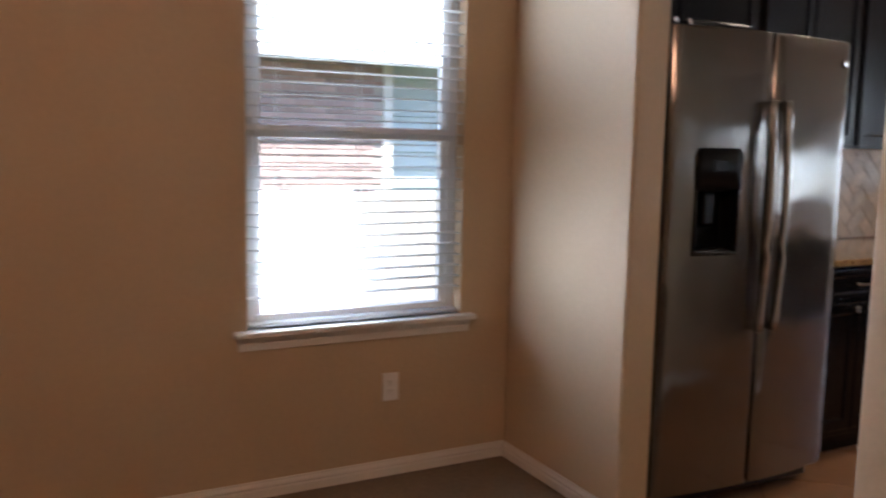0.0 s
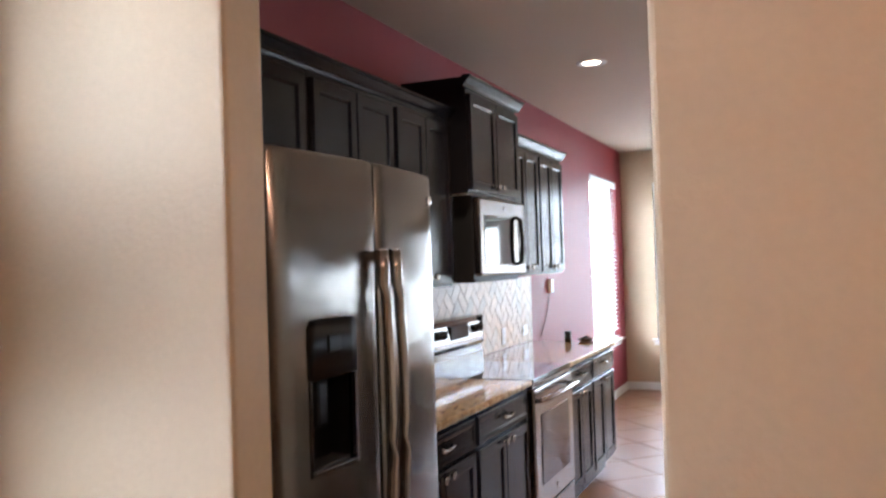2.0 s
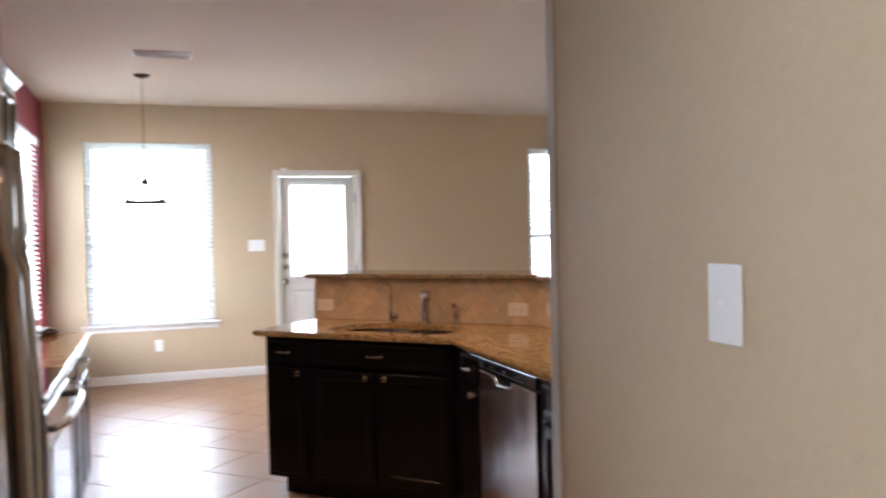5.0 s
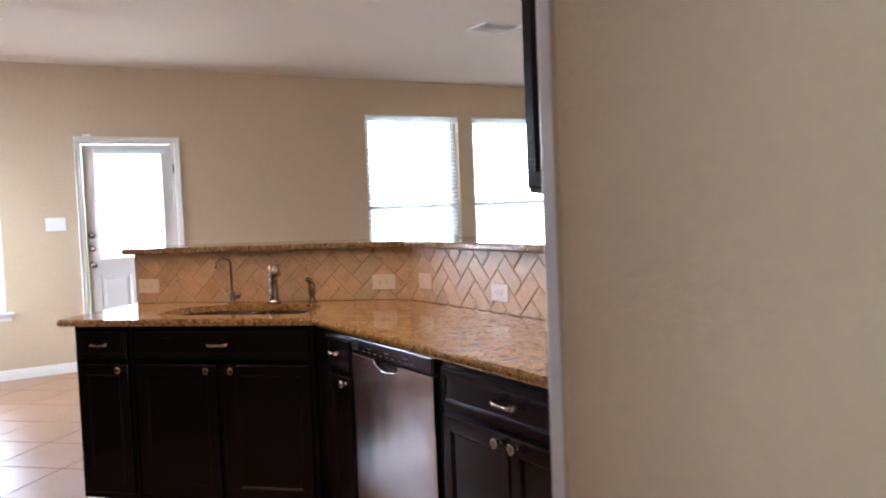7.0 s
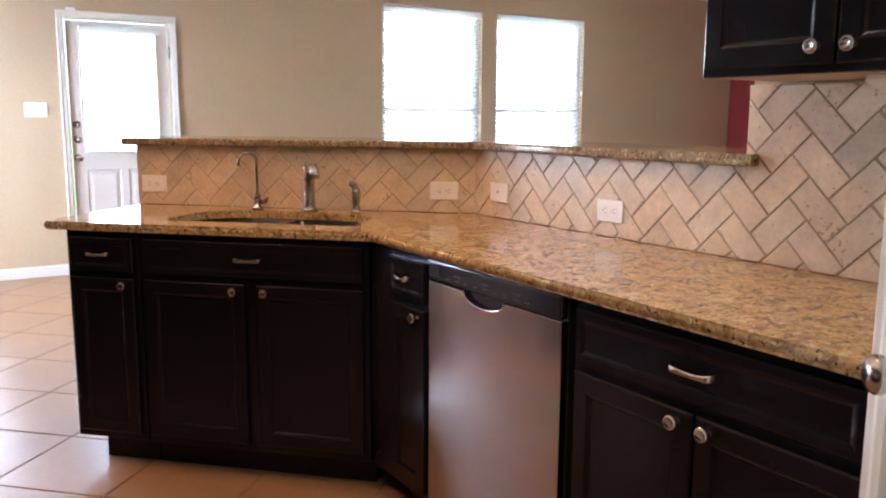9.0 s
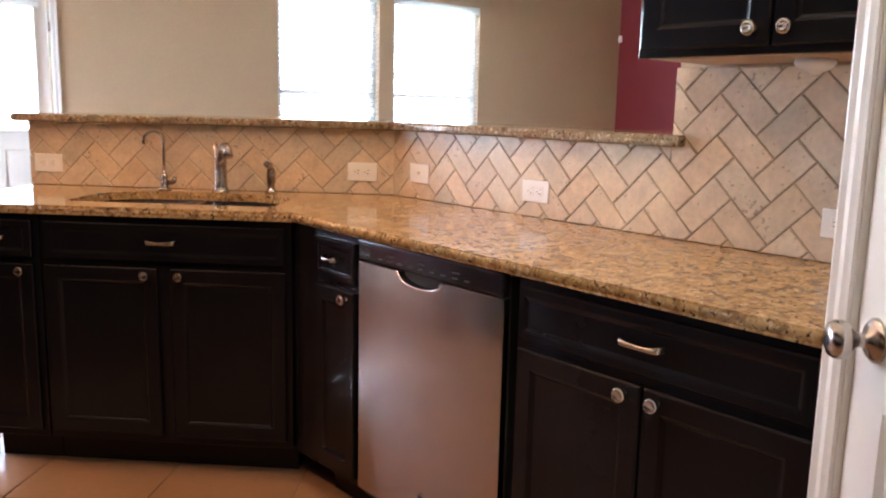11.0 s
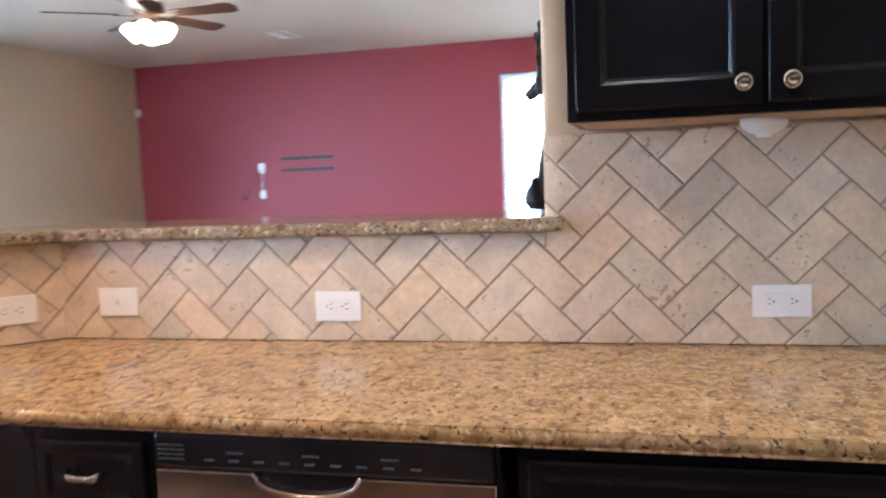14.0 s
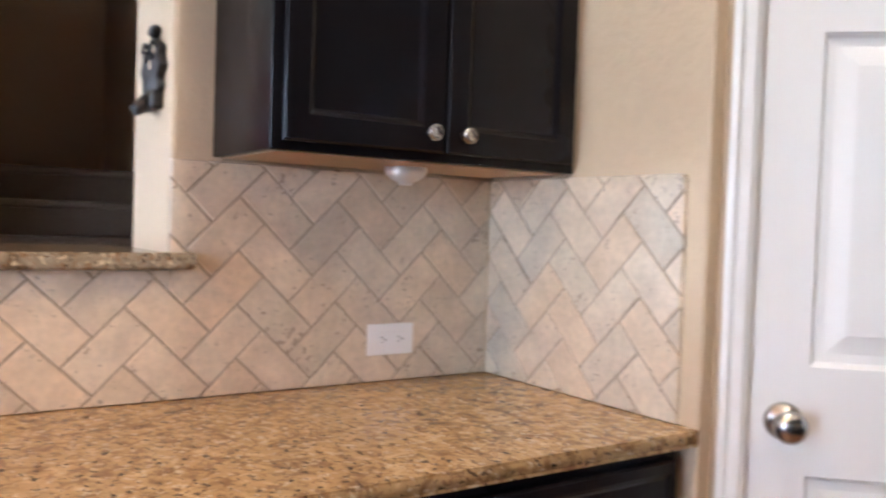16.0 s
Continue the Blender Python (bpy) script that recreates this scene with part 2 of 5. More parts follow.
sl_.new(mx_.outputs[0], sn_["Material Output"].inputs["Surface"])
VINYL = material("window_vinyl", (0.80, 0.81, 0.82), rough=0.4, spread=0.02, scale=10)
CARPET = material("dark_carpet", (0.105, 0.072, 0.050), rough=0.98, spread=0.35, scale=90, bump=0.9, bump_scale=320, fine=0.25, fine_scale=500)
CARPETL = material("taupe_carpet", (0.22, 0.17, 0.125), rough=0.98, spread=0.3, scale=70, bump=0.9, bump_scale=320, fine=0.2, fine_scale=500)
FTILE = material("floor_tile_glaze", (0.315, 0.174, 0.090), rough=0.33, spread=0.17, scale=4, fine=0.05, fine_scale=45, per_object=0.03, bump=0.03, bump_scale=14, grain=0.015, spec=0.85)
FGROUT = material("floor_grout", (0.25, 0.155, 0.095), rough=0.9, spread=0.2, scale=50)
WALNUT = material("walnut_blade", (0.11, 0.05, 0.025), rough=0.4, spread=0.4, scale=1.0, stretch=(4, 50, 50), coat=0.2)
BRONZE = material("oiled_bronze", (0.09, 0.05, 0.03), rough=0.35, metal=0.9, spread=0.25, scale=40)
BRICK = material("house_brick", (0.42, 0.30, 0.27), rough=0.9, spread=0.25, scale=8, per_object=0.25, bump=0.3, bump_scale=90)
MORTAR = material("mortar", (0.48, 0.44, 0.40), rough=0.95, spread=0.1, scale=20)
FENCE = material("cedar_fence", (0.60, 0.55, 0.47), rough=0.85, spread=0.3, scale=1.0, stretch=(40, 40, 4), per_object=0.15)
SIDING = material("pale_siding", (0.60, 0.67, 0.68), rough=0.7, spread=0.05, scale=3)
GRASS = material("lawn", (0.10, 0.13, 0.045), rough=0.95, spread=0.45, scale=6, fine=0.3, fine_scale=60)
ROOFM = material("roof_shingle", (0.12, 0.10, 0.09), rough=0.95, spread=0.3, scale=14)


def glow(name, color, strength, base=(0.8, 0.8, 0.8)):
    m = material(name, base, rough=0.4)
    b = m.node_tree.nodes["Principled BSDF"]
    b.inputs["Emission Color"].default_value, b.inputs["Emission Strength"].default_value = (*color, 1), strength
    return m


LENS = glow("lit_can_lens", (1.0, 0.80, 0.55), 4)
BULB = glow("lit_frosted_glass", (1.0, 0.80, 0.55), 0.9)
OPAL = material("opal_glass", (0.86, 0.86, 0.84), rough=0.25)
OPAL.node_tree.nodes["Principled BSDF"].inputs["Transmission Weight"].default_value = 0.75
PANE = material("clear_glass", (1, 1, 1), rough=0.0, spec=0.5)
PANE.node_tree.nodes["Principled BSDF"].inputs["Transmission Weight"].default_value = 1.0
PANE.node_tree.nodes["Principled BSDF"].inputs["IOR"].default_value = 1.1
NIGHT = material("frosted_plastic", (0.85, 0.85, 0.84), rough=0.3)
NIGHT.node_tree.nodes["Principled BSDF"].inputs["Transmission Weight"].default_value = 0.2


# ---- mesh tools ----
def box(bm, lo, hi, bevel=0.0, seg=1, m=None):
    """A box between two corners, with rounded edges, added to bm."""
    t = bmesh.new()
    bmesh.ops.create_cube(t, size=1)
    size = [max(1e-4, hi[i] - lo[i]) for i in range(3)]
    bmesh.ops.scale(t, vec=size, verts=t.verts)
    bmesh.ops.translate(t, vec=[(hi[i] + lo[i]) / 2 for i in range(3)], verts=t.verts)
    if bevel:
        bmesh.ops.bevel(t, geom=t.edges[:], offset=min(bevel, 0.45 * min(size)), segments=seg, profile=0.5, affect="EDGES")
    join(bm, t, m)


def join(bm, t, m=None):
    if m is not None:
        bmesh.ops.transform(t, matrix=m, verts=t.verts)
    where = {v: bm.verts.new(v.co) for v in t.verts}
    for f in t.faces:
        nf = bm.faces.new([where[v] for v in f.verts])
        nf.smooth = f.smooth
    t.free()


def lathe(bm, profile, seg=24, m=None):
    """Turned solid about z from (radius, height) pairs."""
    t = bmesh.new()
    rings = []
    for r, z in profile:
        if r < 1e-5:
            rings.append([t.verts.new((0, 0, z))])
        else:
            rings.append([t.verts.new((r * math.cos(2 * math.pi * i / seg), r * math.sin(2 * math.pi * i / seg), z)) for i in range(seg)])
    for a, b in zip(rings, rings[1:]):
        for i in range(seg):
            j = (i + 1) % seg
            q = [a[i % len(a)], a[j % len(a)], b[j % len(b)], b[i % len(b)]]
            q = [v for k, v in enumerate(q) if v not in q[:k]]
            if len(q) > 2:
                t.faces.new(q).smooth = True
    bmesh.ops.recalc_face_normals(t, faces=t.faces[:])
    join(bm, t, m)


def tube(bm, pts, r, seg=10, m=None, flat=1.0):
    """A round or flattened bar along a line of points; r may be one radius a point."""
    pts = [Vector(p) for p in pts]
    rs = r if isinstance(r, (list, tuple)) else [r] * len(pts)
    t = bmesh.new()
    rings = []
    up = Vector((0.013, 0.021, 1)).normalized()
    for i, p in enumerate(pts):
        d = (pts[min(i + 1, len(pts) - 1)] - pts[max(i - 1, 0)]).normalized()
        s = d.cross(up)
        if s.length < 0.05:
            s = d.cross(Vector((1, 0, 0)))
        s.normalize()
        o = s.cross(d)
        rings.append([t.verts.new(p + rs[i] * (math.cos(2 * math.pi * k / seg) * s + flat * math.sin(2 * math.pi * k / seg) * o)) for k in range(seg)])
    for a, b in zip(rings, rings[1:]):
        for k in range(seg):
            t.faces.new([a[k], a[(k + 1) % seg], b[(k + 1) % seg], b[k]]).smooth = True
    t.faces.new(rings[0])
    t.faces.new(rings[-1])
    bmesh.ops.recalc_face_normals(t, faces=t.faces[:])
    join(bm, t, m)


def prism(bm, outline, z0, z1, bevel=0.0, seg=2, m=None):
    """An upright prism over a plan outline, edges rounded."""
    t = bmesh.new()
    low = [t.verts.new((x, y, z0)) for x, y in outline]
    top = [t.verts.new((x, y, z1)) for x, y in outline]
    k = len(outline)
    t.faces.new(low[::-1])
    t.faces.new(top)
    for i in range(k):
        t.faces.new([low[i], low[(i + 1) % k], top[(i + 1) % k], top[i]])
    bmesh.ops.recalc_face_normals(t, faces=t.faces[:])
    if bevel:
        bmesh.ops.bevel(t, geom=[e for e in t.edges if abs(e.verts[0].co.z - e.verts[1].co.z) < 1e-6], offset=bevel, segments=seg, profile=0.5, affect="EDGES")
    join(bm, t, m)


def strip(bm, profile, length, m=None):
    """A moulding: a closed (y, z) profile drawn along x from 0 to length."""
    t = bmesh.new()
    a = [t.verts.new((0, y, z)) for y, z in profile]
    b = [t.verts.new((length, y, z)) for y, z in profile]
    k = len(profile)
    t.faces.new(a)
    t.faces.new(b[::-1])
    for i in range(k):
        t.faces.new([a[i], b[i], b[(i + 1) % k], a[(i + 1) % k]])
    bmesh.ops.recalc_face_normals(t, faces=t.faces[:])
    join(bm, t, m)


def mesh_of(name, bm, mat):
    me = bpy.data.meshes.new(name)
    bm.to_mesh(me)
    bm.free()
    me.materials.append(mat)
    return me


def part(name, bm, mat, parent, label=""):
    ob = new(name, mesh_of(name, bm, mat))
    ob.parent = parent
    return tagged(ob, label)


def thing(name, label, category, m=None, group="", kind=""):
    ob = new(name)
    if m is not None:
        ob.matrix_world = m
    return tagged(ob, label, category, group, kind)


def solid(name, bm, mat, label="", category="", kind="structure", m=None, group=""):
    ob = new(name, mesh_of(name, bm, mat))
    if m is not None:
        ob.matrix_world = m
    return tagged(ob, label, category, group, kind)


def boxpart(name, lo, hi, mat, parent, bevel=0.002, label="", seg=1):
    bm = bmesh.new()
    box(bm, lo, hi, bevel, seg)
    return part(name, bm, mat, parent, label)


WEST, EAST, DIAG = 90, -90, -45   # turns of fronts that face +x, -x and the angled sink run
H = 2.755
YF = 10.37
XT = 3.0


# ---- structure ----
def wall_along(bm, axis, at, thick, a, b, z0, z1, openings=()):
    """A wall in the plane axis = at .. at + thick, from a to b, with openings (a0, a1, z0, z1) cut through."""
    lo_t, hi_t = min(at, at + thick), max(at, at + thick)

    def piece(p, q, u, v):
        if q - p < 1e-4 or v - u < 1e-4:
            return
        if axis == "x":
            box(bm, (lo_t, p, u), (hi_t, q, v))
        else:
            box(bm, (p, lo_t, u), (q, hi_t, v))

    edge = a
    for o0, o1, u, v in sorted(openings):
        piece(edge, o0, z0, z1)
        piece(o0, o1, z0, u)
        piece(o0, o1, v, z1)
        edge = o1
    piece(edge, b, z0, z1)


WIN_A = (0.36, 1.555, 0.59, 2.38)
WIN_B = (5.085, 6.275, 0.59, 2.38)
WIN_C = (6.465, 7.70, 0.59, 2.38)
DOOR_B = (2.225, 3.045, 0.0, 2.06)
WIN_L = (8.81, 10.06, 0.63, 2.375)
WIN_D = (1.022, 1.924, 0.676, 2.38)
WIN_R = (4.855, 5.84, 0.59, 2.38)

bm = bmesh.new()
wall_along(bm, "x", 0, -0.16, -2.6, 3.0, 0, H, [WIN_D])
solid("wall_dining_west", bm, WALL, "tan painted wall with a blind-covered window", "wall")
bm = bmesh.new()
wall_along(bm, "x", 0, -0.16, 3.0, YF + 0.16, 0, H, [WIN_L])
solid("wall_kitchen_red", bm, RED, "deep red painted kitchen wall behind dark cabinets", "wall")
bm = bmesh.new()
wall_along(bm, "y", YF, 0.16, 0, 10.28, 0, H, [WIN_A, DOOR_B, WIN_B, WIN_C])
solid("wall_back", bm, WALL, "tan painted back wall with windows and a door", "wall")
bm = bmesh.new()
wall_along(bm, "x", 10.28, 0.16, 4.80, YF + 0.16, 0, H, [WIN_R])
solid("wall_living_red", bm, RED, "deep red painted living room wall with a window", "wall")
bm = bmesh.new()
box(bm, (5.80, 4.64, 0), (10.44, 4.80, H), 0.012, 2)
solid("wall_living_south", bm, WALL, "tan wall that ends beside the staircase", "wall")

# drywall stub beside the refrigerator and the wall on the other side of the doorway
bm = bmesh.new()
box(bm, (0, 2.153, 0), (0.782, 2.296, H), 0.014, 3)
solid("wall_stub", bm, WALL, "short tan drywall stub beside the refrigerator", "wall")
bm = bmesh.new()
box(bm, (1.687, 2.157, 0), (3.28, 2.262, H), 0.014, 3)
solid("wall_doorway", bm, WALL, "tan drywall beside the kitchen opening", "wall")
bm = bmesh.new()
box(bm, (0.782, 2.157, 2.44), (1.687, 2.262, H), 0.004)
solid("wall_header", bm, WALL, "drywall header over the kitchen opening", "wall")
bm = bmesh.new()
box(bm, (1.800, 2.262, 0), (1.905, 3.192, H), 0.014, 3)
solid("wall_pantry_side", bm, WALL, "tan pantry wall with a light switch", "wall")
bm = bmesh.new()
box(bm, (2.36, 3.640, 0), (3.0, 3.743, H), 0.004)
solid("wall_pantry_end", bm, WALL, "tan wall between pantry door and counter", "wall")
bm = bmesh.new()
box(bm, (3.0, 2.262, 0), (3.28, 4.512, H), 0.010, 2)
solid("wall_tile_side", bm, WALL, "thick tan wall that carries the tile backsplash", "wall")
# angled pantry wall over and beside the door
PANTRY = Matrix.Translation((2.325, 3.742, 0)) @ pose(0, 0, 0, 0, 0, -133.8)
PW = 0.757
bm = bmesh.new()
box(bm, (0.0, 0, 2.06), (PW, 0.10, H))
box(bm, (0.0, 0, 0), (0.045, 0.10, 2.06))
box(bm, (PW - 0.045, 0, 0), (PW, 0.10, 2.06))
solid("wall_pantry_angled", bm, WALL, "angled tan pantry wall round a white door", "wall", m=PANTRY)

# outer walls that close the front rooms and the stairwell
bm = bmesh.new()
box(bm, (-0.16, -2.76, 0), (5.2, -2.6, H))
solid("wall_front", bm, WALL, "tan painted front room wall", "wall")
bm = bmesh.new()
box(bm, (5.2, -2.76, 0), (5.36, 3.55, H))
solid("wall_hall", bm, WALL, "tan painted hall wall", "wall")
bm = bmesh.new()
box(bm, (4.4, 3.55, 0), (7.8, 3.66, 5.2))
solid("wall_stair_south", bm, STAIRW, "stairwell wall with shade put into its brown colour", "wall")
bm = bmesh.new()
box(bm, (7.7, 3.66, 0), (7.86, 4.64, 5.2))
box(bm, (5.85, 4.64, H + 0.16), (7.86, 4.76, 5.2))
solid("wall_stair_end", bm, STAIRW, "stair landing wall with shade put into its brown colour", "wall")

bm = bmesh.new()
box(bm, (-0.16, -2.76, H), (5.6, YF + 0.16, H + 0.12))
box(bm, (5.6, 4.64, H), (10.44, YF + 0.16, H + 0.12))
box(bm, (5.6, 3.55, 5.2), (7.86, 4.76, 5.3))
box(bm, (5.56, 3.55, H + 0.12), (5.6, 4.76, 5.2))
solid("ceiling", bm, CEIL, "textured off-white ceiling", "ceiling")

bm = bmesh.new()
box(bm, (-0.16, -2.76, -0.12), (5.36, 2.20, 0.022))
solid("floor_carpet_front", bm, CARPETL, "taupe carpet in the front room", "floor")
bm = bmesh.new()
box(bm, (-0.16, 2.20, -0.12), (4.4, YF + 0.16, -0.006))
FLOOR = solid("floor_kitchen", bm, FGROUT, "tan ceramic tile floor laid on the diagonal", "floor")
bm = bmesh.new()
box(bm, (4.4, 2.20, -0.12), (10.44, YF + 0.16, -0.004))
solid("floor_living", bm, CARPETL, "taupe carpet in the living room", "floor")


# baseboards
BASE = [(0, 0), (-0.014, 0), (-0.014, 0.052), (-0.0085, 0.058), (-0.0125, 0.064), (-0.0115, 0.070), (-0.006, 0.080), (-0.005, 0.088), (0, 0.088)]


def baseboard(x, y, length, turn):
    """A baseboard that runs along local +x with the wall on its +y side."""
    bm = bmesh.new()
    strip(bm, BASE, length)
    solid("baseboard", bm, TRIM, "white painted baseboard along the wall", "baseboard", m=pose(x, y, 0, 0, 0, turn))


baseboard(0.0, YF, 2.17, 0)
baseboard(3.10, YF, 7.18, 0)
baseboard(0.0, -2.6, 4.753, 90)
baseboard(0.014, 2.153, 0.768, 0)
baseboard(0.0, 6.76, 3.61, 90)
baseboard(10.28, YF, 5.57, -90)
baseboard(1.687, 2.157, 1.6, 0)
baseboard(1.800, 3.18, 0.91, -90)


# ---- windows and doors ----
def window(name, label, m, w, z0, z1, slat_tilt, cover=1.0, deep=0.11, bottom=0.0):
    """A single-hung window in its opening. Local x runs along the wall, -y faces the room, origin at the opening's lower left on the wall face."""
    h = z1 - z0
    win = thing(name, label, "window", m, kind="structure")
    bm = bmesh.new()
    f = 0.045
    y0, y1 = deep - 0.045, deep
    box(bm, (0, y0, 0), (f, y1, h), 0.003)
    box(bm, (w - f, y0, 0), (w, y1, h), 0.003)
    box(bm, (f, y0, 0), (w - f, y1, f), 0.003)
    box(bm, (f, y0, h - f), (w - f, y1, h), 0.003)
    part("window_frame", bm, VINYL, win)
    mid = h * 0.435
    bm = bmesh.new()
    box(bm, (f, y0 - 0.012, mid - 0.026), (w - f, y1 - 0.004, mid + 0.026), 0.004)
    box(bm, (w * 0.12, y0 - 0.030, mid + 0.004), (w * 0.12 + 0.05, y0 - 0.012, mid + 0.022), 0.003)
    part("meeting_rail", bm, VINYL, win)
    for k, (p, q) in enumerate(((f, mid - 0.026), (mid + 0.026, h - f))):
        bm = bmesh.new()
        s = 0.028
        box(bm, (f, y0 + 0.006, p), (f + s, y1 - 0.006, q), 0.002)
        box(bm, (w - f - s, y0 + 0.006, p), (w - f, y1 - 0.006, q), 0.002)
        part("sash", bm, VINYL, win)
        bm = bmesh.new()
        box(bm, (f + s, y1 - 0.02, p), (w - f - s, y1 - 0.016, q))
        pane = part("pane", bm, PANE, win)
        pane.visible_shadow = False
    # sill board and apron
    bm = bmesh.new()
    box(bm, (-0.055, -0.048, -0.022), (w + 0.055, deep - 0.046, 0.0), 0.006, 2)
    strip(bm, [(0, -0.022), (-0.026, -0.022), (-0.020, -0.034), (-0.012, -0.048), (-0.012, -0.075), (0, -0.075)], w + 0.07, Matrix.Translation((-0.035, 0, 0)))
    part("window_sill", bm, TRIM, win, "white painted window sill")
    # faux wood blind
    blind = thing("window_blind", "white horizontal slat blind with its valance", "blind", m)
    bm = bmesh.new()
    box(bm, (0.006, -0.006, h - 0.075), (w - 0.006, 0.012, h - 0.003), 0.004)
    box(bm, (0.012, 0.014, h - 0.05), (w - 0.012, 0.052, h - 0.006), 0.003)
    part("valance", bm, SLAT, blind)
    pitch, wide = 0.045, 0.050
    top = h - 0.085
    n = int((top * cover - 0.05 - bottom) / pitch)
    sl = bmesh.new()
    box(sl, (0.003, -wide / 2, -0.0020), (w - 0.003, wide / 2, 0.0020), 0.0)
    data = mesh_of("slat", sl, SLAT)
    for i in range(n):
        ob = new("slat", data)
        ob.parent = blind
        ob.matrix_local = pose(0, 0.034, top - 0.02 - i * pitch, slat_tilt, 0, 0)
    low = top - 0.02 - n * pitch
    if low < 0.08:
        low = 0.014
    boxpart("bottom_rail", (0.010, 0.012, low - 0.010), (w - 0.010, 0.056, low + 0.008), SLAT, blind, 0.004)
    for fx in (0.14, 0.5, 0.86):
        bm = bmesh.new()
        tube(bm, [(w * fx, 0.008, low), (w * fx, 0.008, top)], 0.0012, 5)
        tube(bm, [(w * fx, 0.060, low), (w * fx, 0.060, top)], 0.0012, 5)
        part("ladder_cord", bm, SLAT, blind)
    return win


def face(x, y, z, turn):
    return pose(x, y, z, 0, 0, turn)


window("window_1", "white vinyl window with a wooden sill in the breakfast nook", face(WIN_A[0], YF, WIN_A[2], 0), WIN_A[1] - WIN_A[0], WIN_A[2], WIN_A[3], 12)
window("window_2", "white vinyl living room window above the bar", face(WIN_B[0], YF, WIN_B[2], 0), WIN_B[1] - WIN_B[0], WIN_B[2], WIN_B[3], 12)
window("window_3", "white vinyl living room window beside its twin", face(WIN_C[0], YF, WIN_C[2], 0), WIN_C[1] - WIN_C[0], WIN_C[2], WIN_C[3], 12)
window("window_4", "white vinyl window in the red kitchen wall", face(0, WIN_L[0], WIN_L[2], 90), WIN_L[1] - WIN_L[0], WIN_L[2], WIN_L[3], 22)
window("window_5", "white vinyl window with blinds over a wooden sill", face(0, WIN_D[0], WIN_D[2], 90), WIN_D[1] - WIN_D[0], WIN_D[2], WIN_D[3], 0)
window("window_6", "white vinyl window in the red living room wall", face(10.28, WIN_R[1], WIN_R[2], -90), WIN_R[1] - WIN_R[0], WIN_R[2], WIN_R[3], 12)


def casing(bm, w, h, y=0.0, wide=0.055):
    """Three-sided door casing round an opening w x h; local -y faces the room."""
    prof = [(0, 0), (0, wide), (-0.016, wide), (-0.018, wide * 0.8), (-0.012, wide * 0.62), (-0.013, wide * 0.25), (-0.009, 0.006), (-0.006, 0)]
    strip(bm, [(a + y, b) for a, b in prof], w + 2 * wide, Matrix.Translation((-wide, 0, h)))
    side = [(a + y, b) for a, b in prof]
    strip(bm, side, h, Matrix.Translation((0, 0, 0)) @ pose(0, 0, 0, 0, -90, 0))
    strip(bm, [(a, -b) for a, b in side], h, Matrix.Translation((w, 0, 0)) @ pose(0, 0, 0, 0, -90, 0))


def panel_slab(bm, w, h, thick, panels, groove=0.018, depth=0.008):
    """A door leaf with moulded panels (x0, x1, z0, z1) on both faces; front face at y = 0."""
    xs = sorted({0, w, *[p for a in panels for p in a[:2]]})
    zs = sorted({0, h, *[p for a in panels for p in a[2:]]})
    for x0, x1 in zip(xs, xs[1:]):
        for z0, z1 in zip(zs, zs[1:]):
            if any(abs(x0 - a[0]) < 1e-6 and abs(x1 - a[1]) < 1e-6 and z0 >= a[2] - 1e-6 and z1 <= a[3] + 1e-6 for a in panels):
                continue
            box(bm, (x0, 0, z0), (x1, thick, z1))
    for x0, x1, z0, z1 in panels:
        t = bmesh.new()
        rings = []
        for inset, y in ((0, 0), (groove * 0.35, depth), (groove, depth), (groove * 2.4, depth * 0.25)):
            rings.append([t.verts.new((x0 + inset, y, z0 + inset)), t.verts.new((x1 - inset, y, z0 + inset)),
                          t.verts.new((x1 - inset, y, z1 - inset)), t.verts.new((x0 + inset, y, z1 - inset))])
        for a, b in zip(rings, rings[1:]):
            for i in range(4):
                t.faces.new([a[i], a[(i + 1) % 4], b[(i + 1) % 4], b[i]])
        t.faces.new(rings[-1])
        bmesh.ops.recalc_face_normals(t, faces=t.faces[:])
        if t.faces[-1].normal.y > 0:
            bmesh.ops.reverse_faces(t, faces=t.faces[:])
        join(bm, t)
        box(bm, (x0, depth + 0.004, z0), (x1, thick, z1))


def door_knob(parent, x, z, y=0.0, mat=None):
    bm = bmesh.new()
    turn = Matrix.Translation((x, y, z)) @ pose(0, 0, 0, 90, 0, 0)
    lathe(bm, [(0, 0.0), (0.033, 0.0), (0.033, 0.004), (0.026, 0.010), (0.012, 0.013), (0.0105, 0.026), (0.014, 0.034), (0.024, 0.041), (0.0285, 0.050),
               (0.0285, 0.058), (0.024, 0.066), (0.014, 0.071), (0, 0.072)], 28, turn)
    return part("door_knob", bm, mat or NICKEL, parent, "satin nickel round door knob")


# back door: half glass over two moulded panels
bd = thing("door_1", "white half-glass back door with a shade and deadbolts", "door", face(DOOR_B[0], YF, 0, 0), kind="structure")
bm = bmesh.new()
casing(bm, DOOR_B[1] - DOOR_B[0], DOOR_B[3])
part("door_casing", bm, TRIM, bd)
w = DOOR_B[1] - DOOR_B[0]
bm = bmesh.new()
gx0, gx1, gz0, gz1 = 0.105, w - 0.135, 0.99, 1.955
panel_slab(bm, w - 0.03, 0.985, 0.044, [(0.10, w / 2 - 0.045, 0.14, 0.84), (w / 2 + 0.015, w - 0.13, 0.14, 0.84)])
box(bm, (0, 0, 0.985), (gx0, 0.044, 2.03))
box(bm, (gx1, 0, 0.985), (w - 0.03, 0.044, 2.03))
box(bm, (gx0, 0, gz1), (gx1, 0.044, 2.03))
leaf = part("door_leaf", bm, TRIM, bd)
